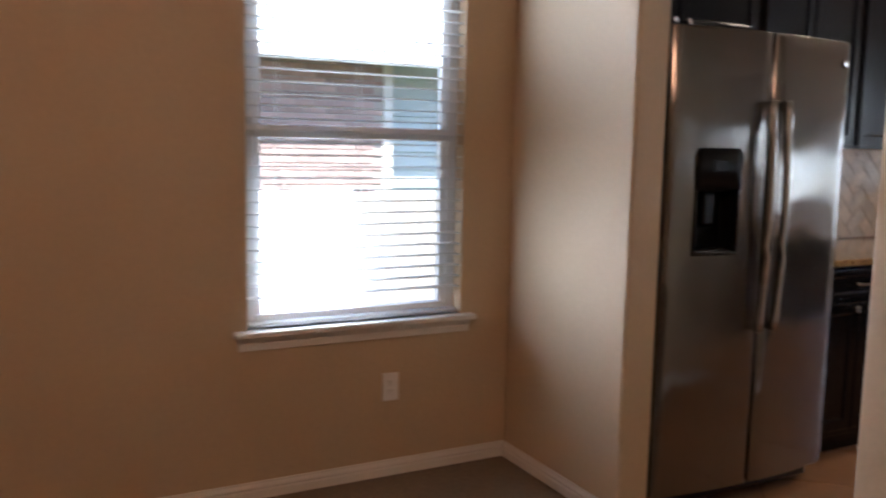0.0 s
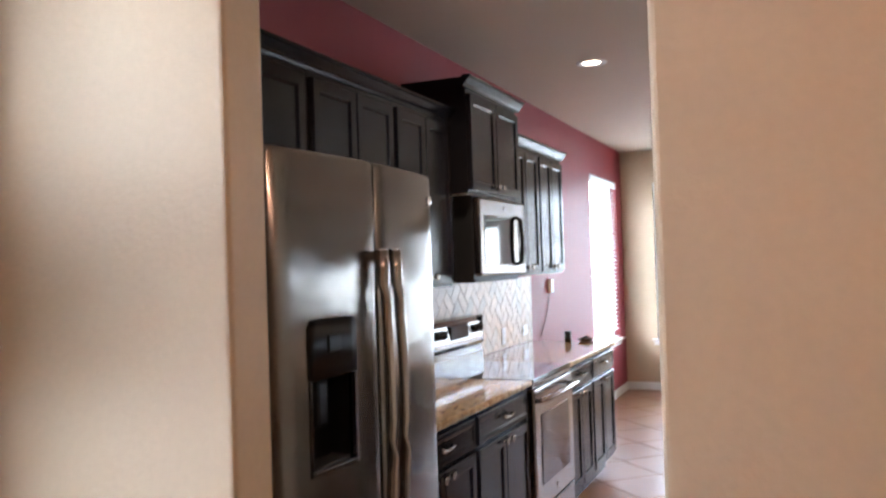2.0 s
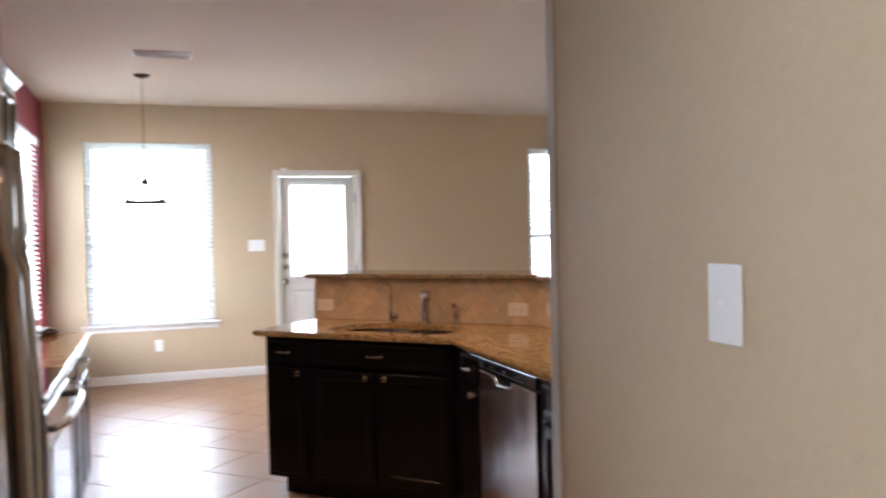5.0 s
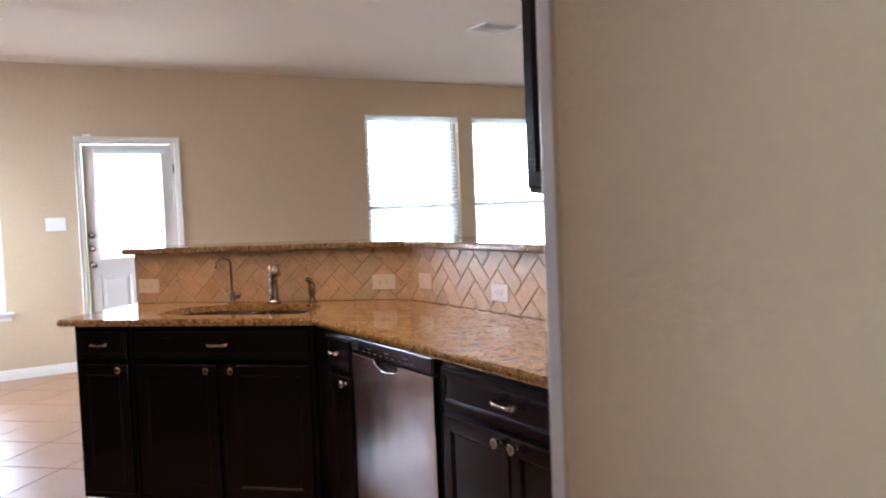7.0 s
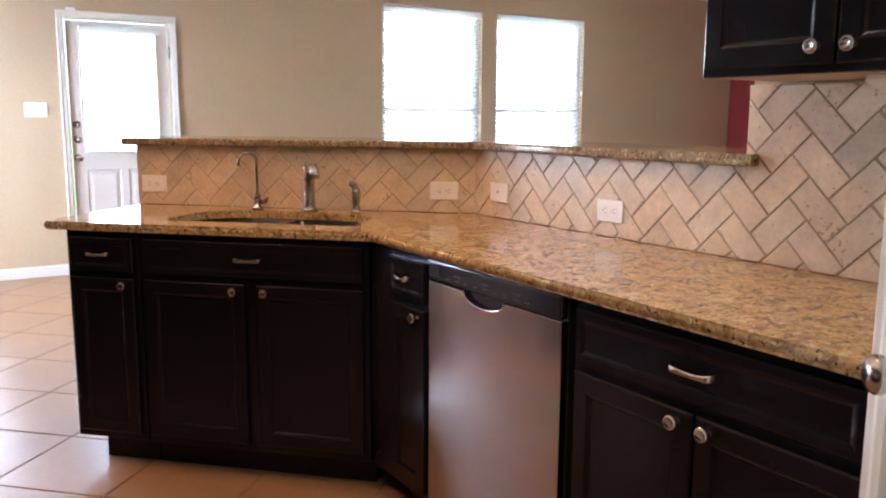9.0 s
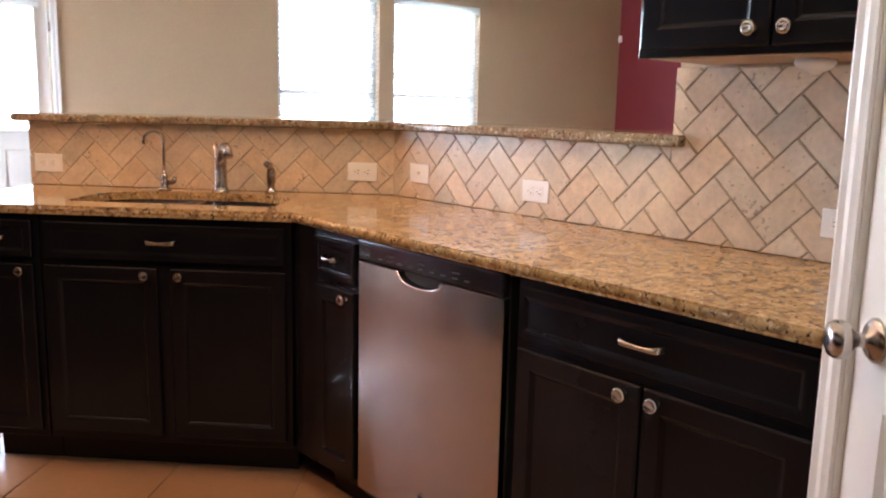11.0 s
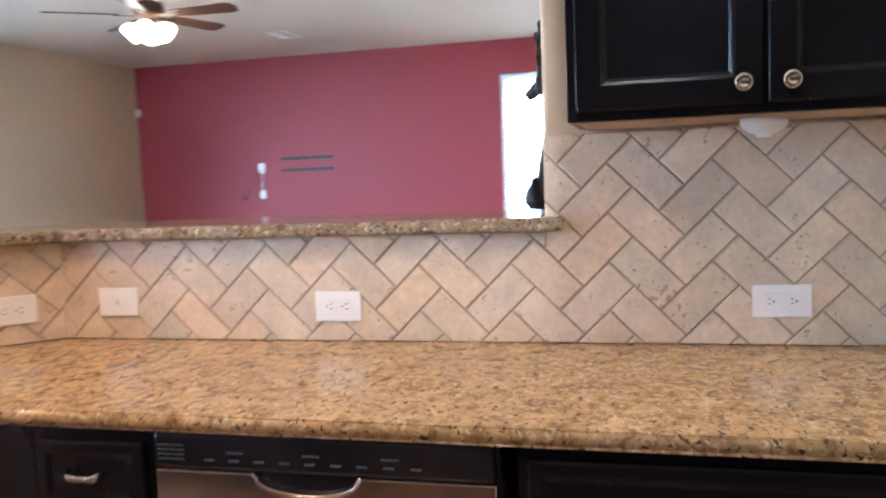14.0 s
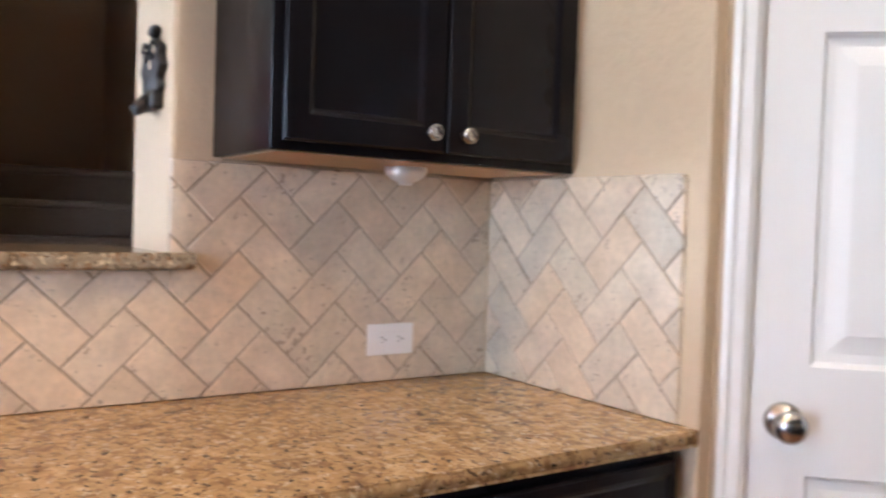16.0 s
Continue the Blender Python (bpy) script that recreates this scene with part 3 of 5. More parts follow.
leaf.matrix_local = pose(0.015, 0.02, 0.012)
bm = bmesh.new()
for a, b in (((gx0 - 0.02, gz0 - 0.02), (gx1 + 0.02, gz0)), ((gx0 - 0.02, gz1), (gx1 + 0.02, gz1 + 0.02)), ((gx0 - 0.02, gz0), (gx0, gz1)), ((gx1, gz0), (gx1 + 0.02, gz1))):
    box(bm, (a[0], -0.010, a[1]), (b[0], 0.0, b[1]), 0.004)
part("glazing_frame", bm, TRIM, bd).matrix_local = pose(0.015, 0.02, 0.012)
bm = bmesh.new()
box(bm, (gx0, 0.026, gz0), (gx1, 0.030, gz1))
p = part("pane", bm, PANE, bd)
p.matrix_local = pose(0.015, 0.02, 0.012)
p.visible_shadow = False
boxpart("shade_headrail", (gx0 + 0.0, -0.012, gz1 + 0.0), (gx1 + 0.06, 0.018, gz1 + 0.05), SLAT, bd, 0.006)
door_knob(bd, 0.055, 0.95, 0.02)
for z in (1.10, 1.22):
    bm = bmesh.new()
    lathe(bm, [(0, 0), (0.031, 0), (0.030, 0.010), (0.022, 0.016), (0, 0.017)], 24, Matrix.Translation((0.055, 0.02, z)) @ pose(0, 0, 0, 90, 0, 0))
    box(bm, (0.051, -0.012, z - 0.016), (0.059, 0.006, z + 0.016), 0.003)
    part("deadbolt", bm, NICKEL, bd)
for z in (0.25, 1.05, 1.82):
    bm = bmesh.new()
    box(bm, (w - 0.016, -0.004, z - 0.045), (w + 0.004, 0.018, z + 0.045), 0.002)
    part("hinge", bm, NICKEL, bd)
boxpart("threshold", (0.0, -0.02, 0.0), (w, 0.12, 0.012), BRONZE, bd, 0.003)
boxpart("alarm_sensor", (0.02, -0.020, DOOR_B[3] + 0.055), (0.09, -0.001, DOOR_B[3] + 0.075), WHITEP, bd, 0.003)

# pantry door, closed, six moulded panels
pd = thing("door_2", "white moulded-panel pantry door, closed, with a nickel knob", "door", PANTRY, kind="structure")
bm = bmesh.new()
panes = []
pw = PW - 0.106
for z0, z1 in ((0.20, 0.838), (1.030, 1.612), (1.71, 1.90)):
    panes += [(0.102, pw / 2 - 0.035, z0, z1), (pw / 2 + 0.035, pw - 0.102, z0, z1)]
panel_slab(bm, pw, 2.03, 0.035, panes, groove=0.024, depth=0.010)
part("door_leaf", bm, TRIM, pd).matrix_local = pose(0.053, 0.012, 0.012)
bm = bmesh.new()
casing(bm, pw + 0.006, 2.05, wide=0.048)
part("door_casing", bm, TRIM, pd).matrix_local = pose(0.05, 0, 0)
bm = bmesh.new()
box(bm, (0.045, 0.0, 0), (0.0515, 0.10, 2.05), 0.001)
box(bm, (PW - 0.0515, 0.0, 0), (PW - 0.045, 0.10, 2.05), 0.001)
box(bm, (0.045, 0.0, 2.045), (PW - 0.045, 0.10, 2.06), 0.001)
part("door_jamb", bm, TRIM, pd)
door_knob(pd, 0.053 + 0.062, 0.945, 0.012)
for z in (0.25, 1.118, 1.82):
    bm = bmesh.new()
    box(bm, (PW - 0.064, -0.016, z - 0.044), (PW - 0.060, 0.014, z + 0.044), 0.001)
    tube(bm, [(PW - 0.062, -0.019, z - 0.046), (PW - 0.062, -0.019, z + 0.046)], 0.0055, 10)
    part("hinge", bm, HANDLE, pd)


# ---- cabinets ----
def knob(parent, x, z, y=-0.02):
    bm = bmesh.new()
    lathe(bm, [(0, 0), (0.0095, 0), (0.0085, 0.004), (0.006, 0.010), (0.007, 0.015), (0.0155, 0.019), (0.0165, 0.023), (0.0145, 0.027), (0.010, 0.0295), (0.009, 0.0285), (0, 0.031)],
          20, Matrix.Translation((x, y, z)) @ pose(0, 0, 0, 90, 0, 0))
    return part("knob", bm, NICKEL, parent, "round satin nickel knob")


def pull(parent, x, z, y=-0.02, length=0.122):
    """A flat strap pull: flared feet, bowed out and sagging slightly between them."""
    t = bmesh.new()
    h = length / 2
    rings = []
    for u in (-1.0, -0.97, -0.88, -0.72, -0.45, -0.2, 0.0, 0.2, 0.45, 0.72, 0.88, 0.97, 1.0):
        a = abs(u)
        out = 0.001 if a > 0.99 else 0.014 if a > 0.95 else 0.021 if a > 0.85 else 0.024 - 0.003 * (1 - a)
        wide = 0.0050 + 0.0030 * a ** 2.5
        zc = z - 0.0045 * (1 - a * a)
        rings.append([t.verts.new((x + u * h, y - out - d, zc + w)) for d, w in
                      ((0, -wide), (0.002, -wide - 0.0004), (0.0042, -wide * 0.72), (0.0050, 0), (0.0042, wide * 0.72), (0.002, wide + 0.0004), (0, wide))])
    for a, b in zip(rings, rings[1:]):
        for k in range(7):
            t.faces.new([a[k], a[(k + 1) % 7], b[(k + 1) % 7], b[k]]).smooth = True
    t.faces.new(rings[0])
    t.faces.new(rings[-1])
    bmesh.ops.recalc_face_normals(t, faces=t.faces[:])
    return part("pull", t, NICKEL, parent, "curved satin nickel strap pull")


def cab_front(parent, name, x0, x1, z0, z1, y=-0.02, rail=0.055, sunk=0.008):
    """A dark cabinet door or drawer front with a routed frame and a recessed panel."""
    t = bmesh.new()
    rings = []
    b = 0.004
    for inset, yy in ((0, y + 0.019), (0, y + b), (b, y), (rail - 0.006, y), (rail, y + sunk * 0.35), (rail + 0.006, y + sunk), (rail + 0.014, y + sunk)):
        inset = min(inset, 0.48 * min(x1 - x0, z1 - z0))
        rings.append([t.verts.new((x0 + inset, yy, z0 + inset)), t.verts.new((x1 - inset, yy, z0 + inset)),
                      t.verts.new((x1 - inset, yy, z1 - inset)), t.verts.new((x0 + inset, yy, z1 - inset))])
    t.faces.new(rings[0][::-1])
    for a, c in zip(rings, rings[1:]):
        for i in range(4):
            t.faces.new([a[i], a[(i + 1) % 4], c[(i + 1) % 4], c[i]])
    t.faces.new(rings[-1])
    bmesh.ops.recalc_face_normals(t, faces=t.faces[:])
    return part(name, t, ESPRESSO, parent)


def base_cabinet(label, m, w, depth=0.60, doors=2, drawer=True, handle_side=1, sink=False, toe_left=0.0, group="base cabinets", pull_length=0.104, mullion=0.006):
    """Local x along the front, +y into the carcass, front frame at y = 0, floor at z = 0."""
    c = thing("base_cabinet", label, "cabinet", m, group)
    bm = bmesh.new()
    box(bm, (0, 0, 0.105), (w, depth, 0.69 if sink else 0.884), 0.002)
    if sink:
        boxpart("front_frame", (0, 0, 0.6905), (w, 0.02, 0.884), ESPRESSO, c, 0.0)
        boxpart("side_panel", (0, 0.0205, 0.6905), (0.015, depth, 0.884), ESPRESSO, c, 0.0)
        boxpart("side_panel", (w - 0.015, 0.0205, 0.6905), (w, depth, 0.884), ESPRESSO, c, 0.0)
    part("body", bm, ESPRESSO, c)
    bm = bmesh.new()
    box(bm, (toe_left, 0.07, 0.0), (w, depth, 0.103), 0.0)
    part("toe_kick", bm, ESPRESSO, c)
    g = 0.018
    top = 0.862
    if drawer:
        d = cab_front(c, "drawer_front", g, w - g, 0.737, top, rail=0.026, sunk=0.003)
        pull(d, w / 2, 0.806, length=pull_length)
        top = 0.716
    n = doors
    dw = (w - 2 * g - (n - 1) * mullion) / n
    for i in range(n):
        x0 = g + i * (dw + mullion)
        d = cab_front(c, "cabinet_door", x0, x0 + dw, 0.135, top, rail=0.05 if dw > 0.2 else 0.04)
        side = (1 if i == 0 else -1) if n == 2 else handle_side
        knob(d, x0 + dw - 0.036 if side > 0 else x0 + 0.036, top - 0.023)
    return c


def crown(bm, w, z, depth, ends=(True, True), reach=0.045, tall=0.060):
    prof = [(0, 0), (-0.006, 0), (-0.008, 0.010), (-0.020, 0.020), (-reach * 0.85, tall * 0.75), (-reach, tall * 0.80), (-reach, tall), (0, tall)]
    ext = reach
    strip(bm, [(y, zz + z) for y, zz in prof], w + (ext if ends[0] else 0) + (ext if ends[1] else 0), Matrix.Translation((-ext if ends[0] else 0, 0, 0)))
    for on, x, s in ((ends[0], 0, 1), (ends[1], w, -1)):
        if on:
            strip(bm, [(s * y, zz + z) for y, zz in prof], depth, Matrix.Translation((x, 0, 0)) @ pose(0, 0, 0, 0, 0, 90) @ Matrix.Diagonal((1, 1, 1, 1)))


def wall_cabinet(label, m, w, z0, z1, depth=0.315, doors=2, crown_ends=(False, False), crown_on=True, one_side=1, group="wall cabinets"):
    c = thing("wall_cabinet", label, "cabinet", m, group)
    bm = bmesh.new()
    box(bm, (0, 0, z0), (w, depth, z1), 0.002)
    part("body", bm, ESPRESSO, c)
    bm = bmesh.new()
    box(bm, (0.018, 0.018, z0 - 0.002), (w - 0.018, depth - 0.004, z0 + 0.001))
    part("underside", bm, CARCASS, c, "bare birch veneer underside")
    if crown_on:
        bm = bmesh.new()
        crown(bm, w, z1 - 0.004, depth, crown_ends)
        part("crown_moulding", bm, ESPRESSO, c)
    g = 0.016
    n = doors
    dw = (w - 2 * g - (n - 1) * 0.006) / n
    for i in range(n):
        x0 = g + i * (dw + 0.006)
        d = cab_front(c, "cabinet_door", x0, x0 + dw, z0 + 0.016, z1 - 0.03, rail=0.052)
        side = (1 if i == 0 else -1) if n == 2 else one_side
        knob(d, x0 + dw - 0.036 if side > 0 else x0 + 0.036, z0 + 0.052)
    return c


FX = 0.615      # front frame of the range-side base cabinets
# range side: base run
base_cabinet("espresso base cabinet between refrigerator and range", face(FX, 3.262, 0, WEST), 0.692, FX - 0.006)
base_cabinet("espresso base cabinet beside the range", face(FX, 3.957, 0, WEST), 0.730, FX - 0.006)
base_cabinet("espresso base cabinet past the range", face(FX, 5.435, 0, WEST), 0.60, FX - 0.006)
base_cabinet("espresso base cabinet at the end of the counter", face(FX, 6.04, 0, WEST), 0.665, FX - 0.006)
# range side: wall run
UX = 0.307
TX = 0.272      # front frame of the shallower run that starts over the refrigerator
wall_cabinet("short espresso cabinets over the refrigerator", face(TX, 2.300, 0, WEST), 0.955, 1.86, 2.25, TX - 0.006, 2)
wall_cabinet("tall espresso wall cabinet beside the refrigerator", face(TX, 3.275, 0, WEST), 0.682, 1.40, 2.25, TX - 0.006, 2)
wall_cabinet("tall espresso wall cabinet beside the microwave", face(TX, 3.960, 0, WEST), 0.640, 1.40, 2.25, TX - 0.006, 2)
bm = bmesh.new()
box(bm, (0.008, 3.2555, 1.40), (TX - 0.002, 3.2745, 2.25), 0.001)
crown_bm = bmesh.new()
crown(crown_bm, 0.019, 2.246, TX - 0.01, (False, False))
filler = thing("cabinet_filler_strip", "narrow espresso filler strip between wall cabinets", "cabinet")
part("strip", bm, ESPRESSO, filler)
part("crown_moulding", crown_bm, ESPRESSO, filler).matrix_local = face(TX, 3.2555, 0, WEST)
wall_cabinet("raised espresso cabinet above the microwave", face(0.372, 4.605, 0, WEST), 0.80, 1.872, 2.415, 0.366, 2, (True, True))
wall_cabinet("espresso wall cabinet past the microwave", face(UX, 5.41, 0, WEST), 0.595, 1.425, 2.245, UX - 0.006, 2)
wall_cabinet("espresso wall cabinet at the end of the run", face(UX, 6.01, 0, WEST), 0.59, 1.425, 2.245, UX - 0.006, 2, (False, True))
# dishwasher side
EX = 2.393
base_cabinet("espresso base cabinet with a wide drawer beside the pantry", face(EX, 4.495, 0, EAST), 0.735, XT - EX - 0.01)
base_cabinet("narrow espresso base cabinet beside the dishwasher", face(EX, 5.375, 0, EAST), 0.25, XT - EX - 0.01, doors=1, pull_length=0.066)
bm = bmesh.new()
prism(bm, [(EX, 5.377), (EX, 5.507), (2.50, 5.72), (2.75, 5.72), (2.75, 5.377)], 0.105, 0.884)
solid("cabinet_filler", bm, ESPRESSO, "espresso filler panel at the cabinet corner", "cabinet", kind="")
# angled sink run: front plane from the bend to the open end
DG = Matrix.Translation((1.576, 6.324, 0)) @ pose(0, 0, 0, 0, 0, DIAG)
base_cabinet("narrow espresso cabinet at the end of the peninsula", DG, 0.29, 0.60, doors=1, toe_left=0.07, pull_length=0.09)
base_cabinet("espresso sink base cabinet with two doors", DG @ Matrix.Translation((0.295, 0, 0)), 0.85, 0.60, sink=True, mullion=0.043)
# wall cabinet over the tile
wall_cabinet("espresso wall cabinet over the tiled counter", face(2.708, 4.432, 0, EAST), 0.684, 1.386, 2.25, XT - 2.708 - 0.004, 2, (True, False))


# ---- worktops ----
bm = bmesh.new()
prism(bm, [(0.004, 3.262), (0.648, 3.262), (0.648, 4.688), (0.004, 4.688)], 0.885, 0.915, 0.008, 3)
solid("countertop", bm, GRANITE, "speckled golden granite countertop beside the refrigerator", "countertop", kind="")
bm = bmesh.new()
prism(bm, [(0.004, 5.436), (0.648, 5.436), (0.648, 6.735), (0.004, 6.735)], 0.885, 0.915, 0.008, 3)
solid("countertop", bm, GRANITE, "speckled golden granite countertop past the range", "countertop", kind="")
# peninsula top with the sink cut out: outer outline bridged to the hole by two halves
S2 = math.sqrt(0.5)


def dg(u, v):
    """Plan point of the angled run: u along the front to the bend, v back from the front edge of the top."""
    return (1.505 + S2 * u + S2 * v, 6.365 - S2 * u + S2 * v)


ulen = 1.238
hole = [dg(0.40 + 0.73 * a, 0.13 + 0.375 * b) for a, b in
        ((0.06, 0.0), (0.5, 0.0), (0.94, 0.0), (0.985, 0.03), (1.0, 0.10), (1.0, 0.62), (0.96, 0.80), (0.86, 0.93), (0.72, 1.0), (0.28, 1.0), (0.14, 0.93), (0.04, 0.80), (0.0, 0.62), (0.0, 0.10), (0.015, 0.03))]
bm = bmesh.new()
right_half = [dg(0.77, 0.0), dg(ulen, 0), (2.358, 3.746), (2.996, 3.746), (2.996, 5.763), dg(0.77, 0.632)] + [hole[i] for i in (8, 7, 6, 5, 4, 3, 2, 1)]
left_half = [dg(0.77, 0.632), dg(0.02, 0.632), dg(0.0, 0.02), dg(0.02, 0.0), dg(0.77, 0.0)] + [hole[i] for i in (1, 0, 14, 13, 12, 11, 10, 9, 8)]
prism(bm, right_half, 0.885, 0.915)
prism(bm, left_half, 0.885, 0.915)
top = solid("countertop", bm, GRANITE, "speckled golden granite peninsula countertop round a sink", "countertop", kind="")
# rounded nosing along the visible front edges
bm = bmesh.new()
edge = [dg(0.012, 0.6), dg(0.012, 0.012), dg(ulen - 0.004, 0.012), (2.370, 3.750)]
tube(bm, [(x, y, 0.900) for x, y in edge], 0.0149, 14)
part("nosing", bm, GRANITE, top)

# undermount double sink
sk = thing("kitchen_sink", "stainless double-bowl undermount sink", "sink")
for k, (u0, u1) in enumerate(((0.385, 0.755), (0.775, 1.155))):
    t = bmesh.new()
    rim = [dg(u, v) for u, v in ((u0, 0.085), (u1, 0.085), (u1, 0.525), (u0, 0.525))]
    low = [dg(u, v) for u, v in ((u0 + 0.03, 0.115), (u1 - 0.03, 0.115), (u1 - 0.03, 0.495), (u0 + 0.03, 0.495))]
    a = [t.verts.new((x, y, 0.882)) for x, y in rim]
    b = [t.verts.new((x, y, 0.70)) for x, y in low]
    for i in range(4):
        t.faces.new([a[i], a[(i + 1) % 4], b[(i + 1) % 4], b[i]])
    t.faces.new(b)
    bmesh.ops.bevel(t, geom=[e for e in t.edges if not e.is_boundary], offset=0.02, segments=3, profile=0.5, affect="EDGES")
    for f in t.faces:
        f.smooth = True
    part("bowl", t, STEEL, sk)
bm = bmesh.new()
box(bm, (0.755, 0.085, 0.874), (0.775, 0.525, 0.882), 0.003)
ob = part("divider", bm, STEEL, sk)
ob.matrix_local = Matrix.Translation((1.505, 6.365, 0)) @ pose(0, 0, 0, 0, 0, -45)
P45 = pose(0, 0, 0, 0, 0, -45)


def at_dg(u, v, z=0.915):
    return Matrix.Translation((*dg(u, v), z)) @ P45


fc = thing("faucet", "brushed nickel curved kitchen faucet with a lever", "faucet", at_dg(0.805, 0.555))
bm = bmesh.new()
lathe(bm, [(0, 0), (0.034, 0), (0.034, 0.006), (0.029, 0.012), (0.0255, 0.020), (0.0235, 0.07), (0.0225, 0.105), (0.024, 0.118), (0.0215, 0.128), (0, 0.132)], 24)
part("base", bm, TAP, fc)
bm = bmesh.new()
tube(bm, [(0.002, -0.002, 0.100), (0.006, -0.010, 0.135), (0.016, -0.026, 0.162), (0.032, -0.048, 0.178), (0.048, -0.072, 0.178), (0.060, -0.090, 0.165), (0.065, -0.098, 0.140)],
     [0.019, 0.0185, 0.017, 0.016, 0.0165, 0.018, 0.0195], 16)
part("spout", bm, TAP, fc)
bm = bmesh.new()
tube(bm, [(-0.004, 0.004, 0.115), (-0.012, 0.010, 0.138), (-0.018, 0.014, 0.158), (-0.026, 0.018, 0.182)], [0.016, 0.0135, 0.011, 0.0125], 12, flat=0.7)
part("lever", bm, TAP, fc)
ff = thing("filter_tap", "slim nickel filtered-water tap with a side handle", "faucet", at_dg(0.578, 0.56))
bm = bmesh.new()
lathe(bm, [(0, 0), (0.024, 0), (0.022, 0.008), (0.014, 0.014), (0.0135, 0.050), (0.015, 0.056), (0.0085, 0.064), (0, 0.066)], 18)
part("base", bm, TAP, ff)
bm = bmesh.new()
tube(bm, [(0, 0, 0.05), (0, 0, 0.19)] + [(-0.030 + 0.030 * math.cos(a), -0.02 * (1 - math.cos(a)), 0.195 + 0.034 * math.sin(a)) for a in [i * math.pi / 9 for i in range(10)]] + [(-0.061, -0.04, 0.178)], 0.0062, 10)
part("spout", bm, TAP, ff)
bm = bmesh.new()
tube(bm, [(0.010, 0, 0.030), (0.030, -0.003, 0.030), (0.040, -0.004, 0.034), (0.044, -0.005, 0.052)], [0.009, 0.0105, 0.0095, 0.008], 10)
part("handle", bm, TAP, ff)
sp = thing("side_sprayer", "brushed nickel side sprayer in its holder", "faucet", at_dg(1.005, 0.555))
bm = bmesh.new()
lathe(bm, [(0, 0), (0.024, 0), (0.022, 0.008), (0.015, 0.016), (0.013, 0.03), (0.017, 0.045), (0.018, 0.075), (0.014, 0.098), (0, 0.100)], 18)
part("body", bm, TAP, sp)
bm = bmesh.new()
tube(bm, [(0, 0, 0.088), (-0.006, -0.010, 0.108), (-0.014, -0.022, 0.116)], [0.013, 0.014, 0.012], 10)
part("head", bm, TAP, sp)

# raised bar: drywall half wall and granite ledge, bending to the angled run


def db(s, off):
    """Plan point along the tiled face of the angled half wall: s from the bend, off behind the face."""
    return (XT - S2 * s + S2 * off, 5.767 + S2 * s + S2 * off)


blen = 1.485
off = 0.16
bend_b = (XT + off, 5.767 + off * (math.sqrt(2) - 1))
bm = bmesh.new()
prism(bm, [(XT, 4.512), (XT, 5.767), db(blen, 0), db(blen, off), bend_b, (XT + off, 4.512)], 0.0, 1.168)
solid("wall_bar", bm, WALL, "tan drywall half wall behind the sink", "wall")
o1 = 0.36
bend_f = (XT - 0.045, 5.767 - 0.045 * (math.sqrt(2) - 1))
bend_r = (XT + o1, 5.767 + o1 * (math.sqrt(2) - 1))
e0, e1 = db(blen + 0.05, -0.045), db(blen + 0.05, o1)
bm = bmesh.new()
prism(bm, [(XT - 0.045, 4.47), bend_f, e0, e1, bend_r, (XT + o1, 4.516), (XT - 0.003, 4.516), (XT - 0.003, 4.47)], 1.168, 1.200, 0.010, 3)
solid("bar_top", bm, GRANITE_SHADE, "speckled golden granite raised bar ledge with shade put into its colour", "countertop", kind="")


# ---- appliances ----
# side-by-side refrigerator; local x along the front from the stub wall, -y into the room
fr = thing("refrigerator", "stainless side-by-side refrigerator with ice dispenser", "refrigerator", face(0.70, 2.312, 0, WEST))
FW, FZ = 0.925, 1.808
bm = bmesh.new()
box(bm, (0.004, 0.0, 0.03), (FW - 0.004, 0.66, FZ - 0.018), 0.008, 2)
part("case", bm, BLACKM, fr)
boxpart("kick_grille", (0.02, -0.02, 0.02), (FW - 0.02, 0.02, 0.085), BLACKM, fr, 0.004)


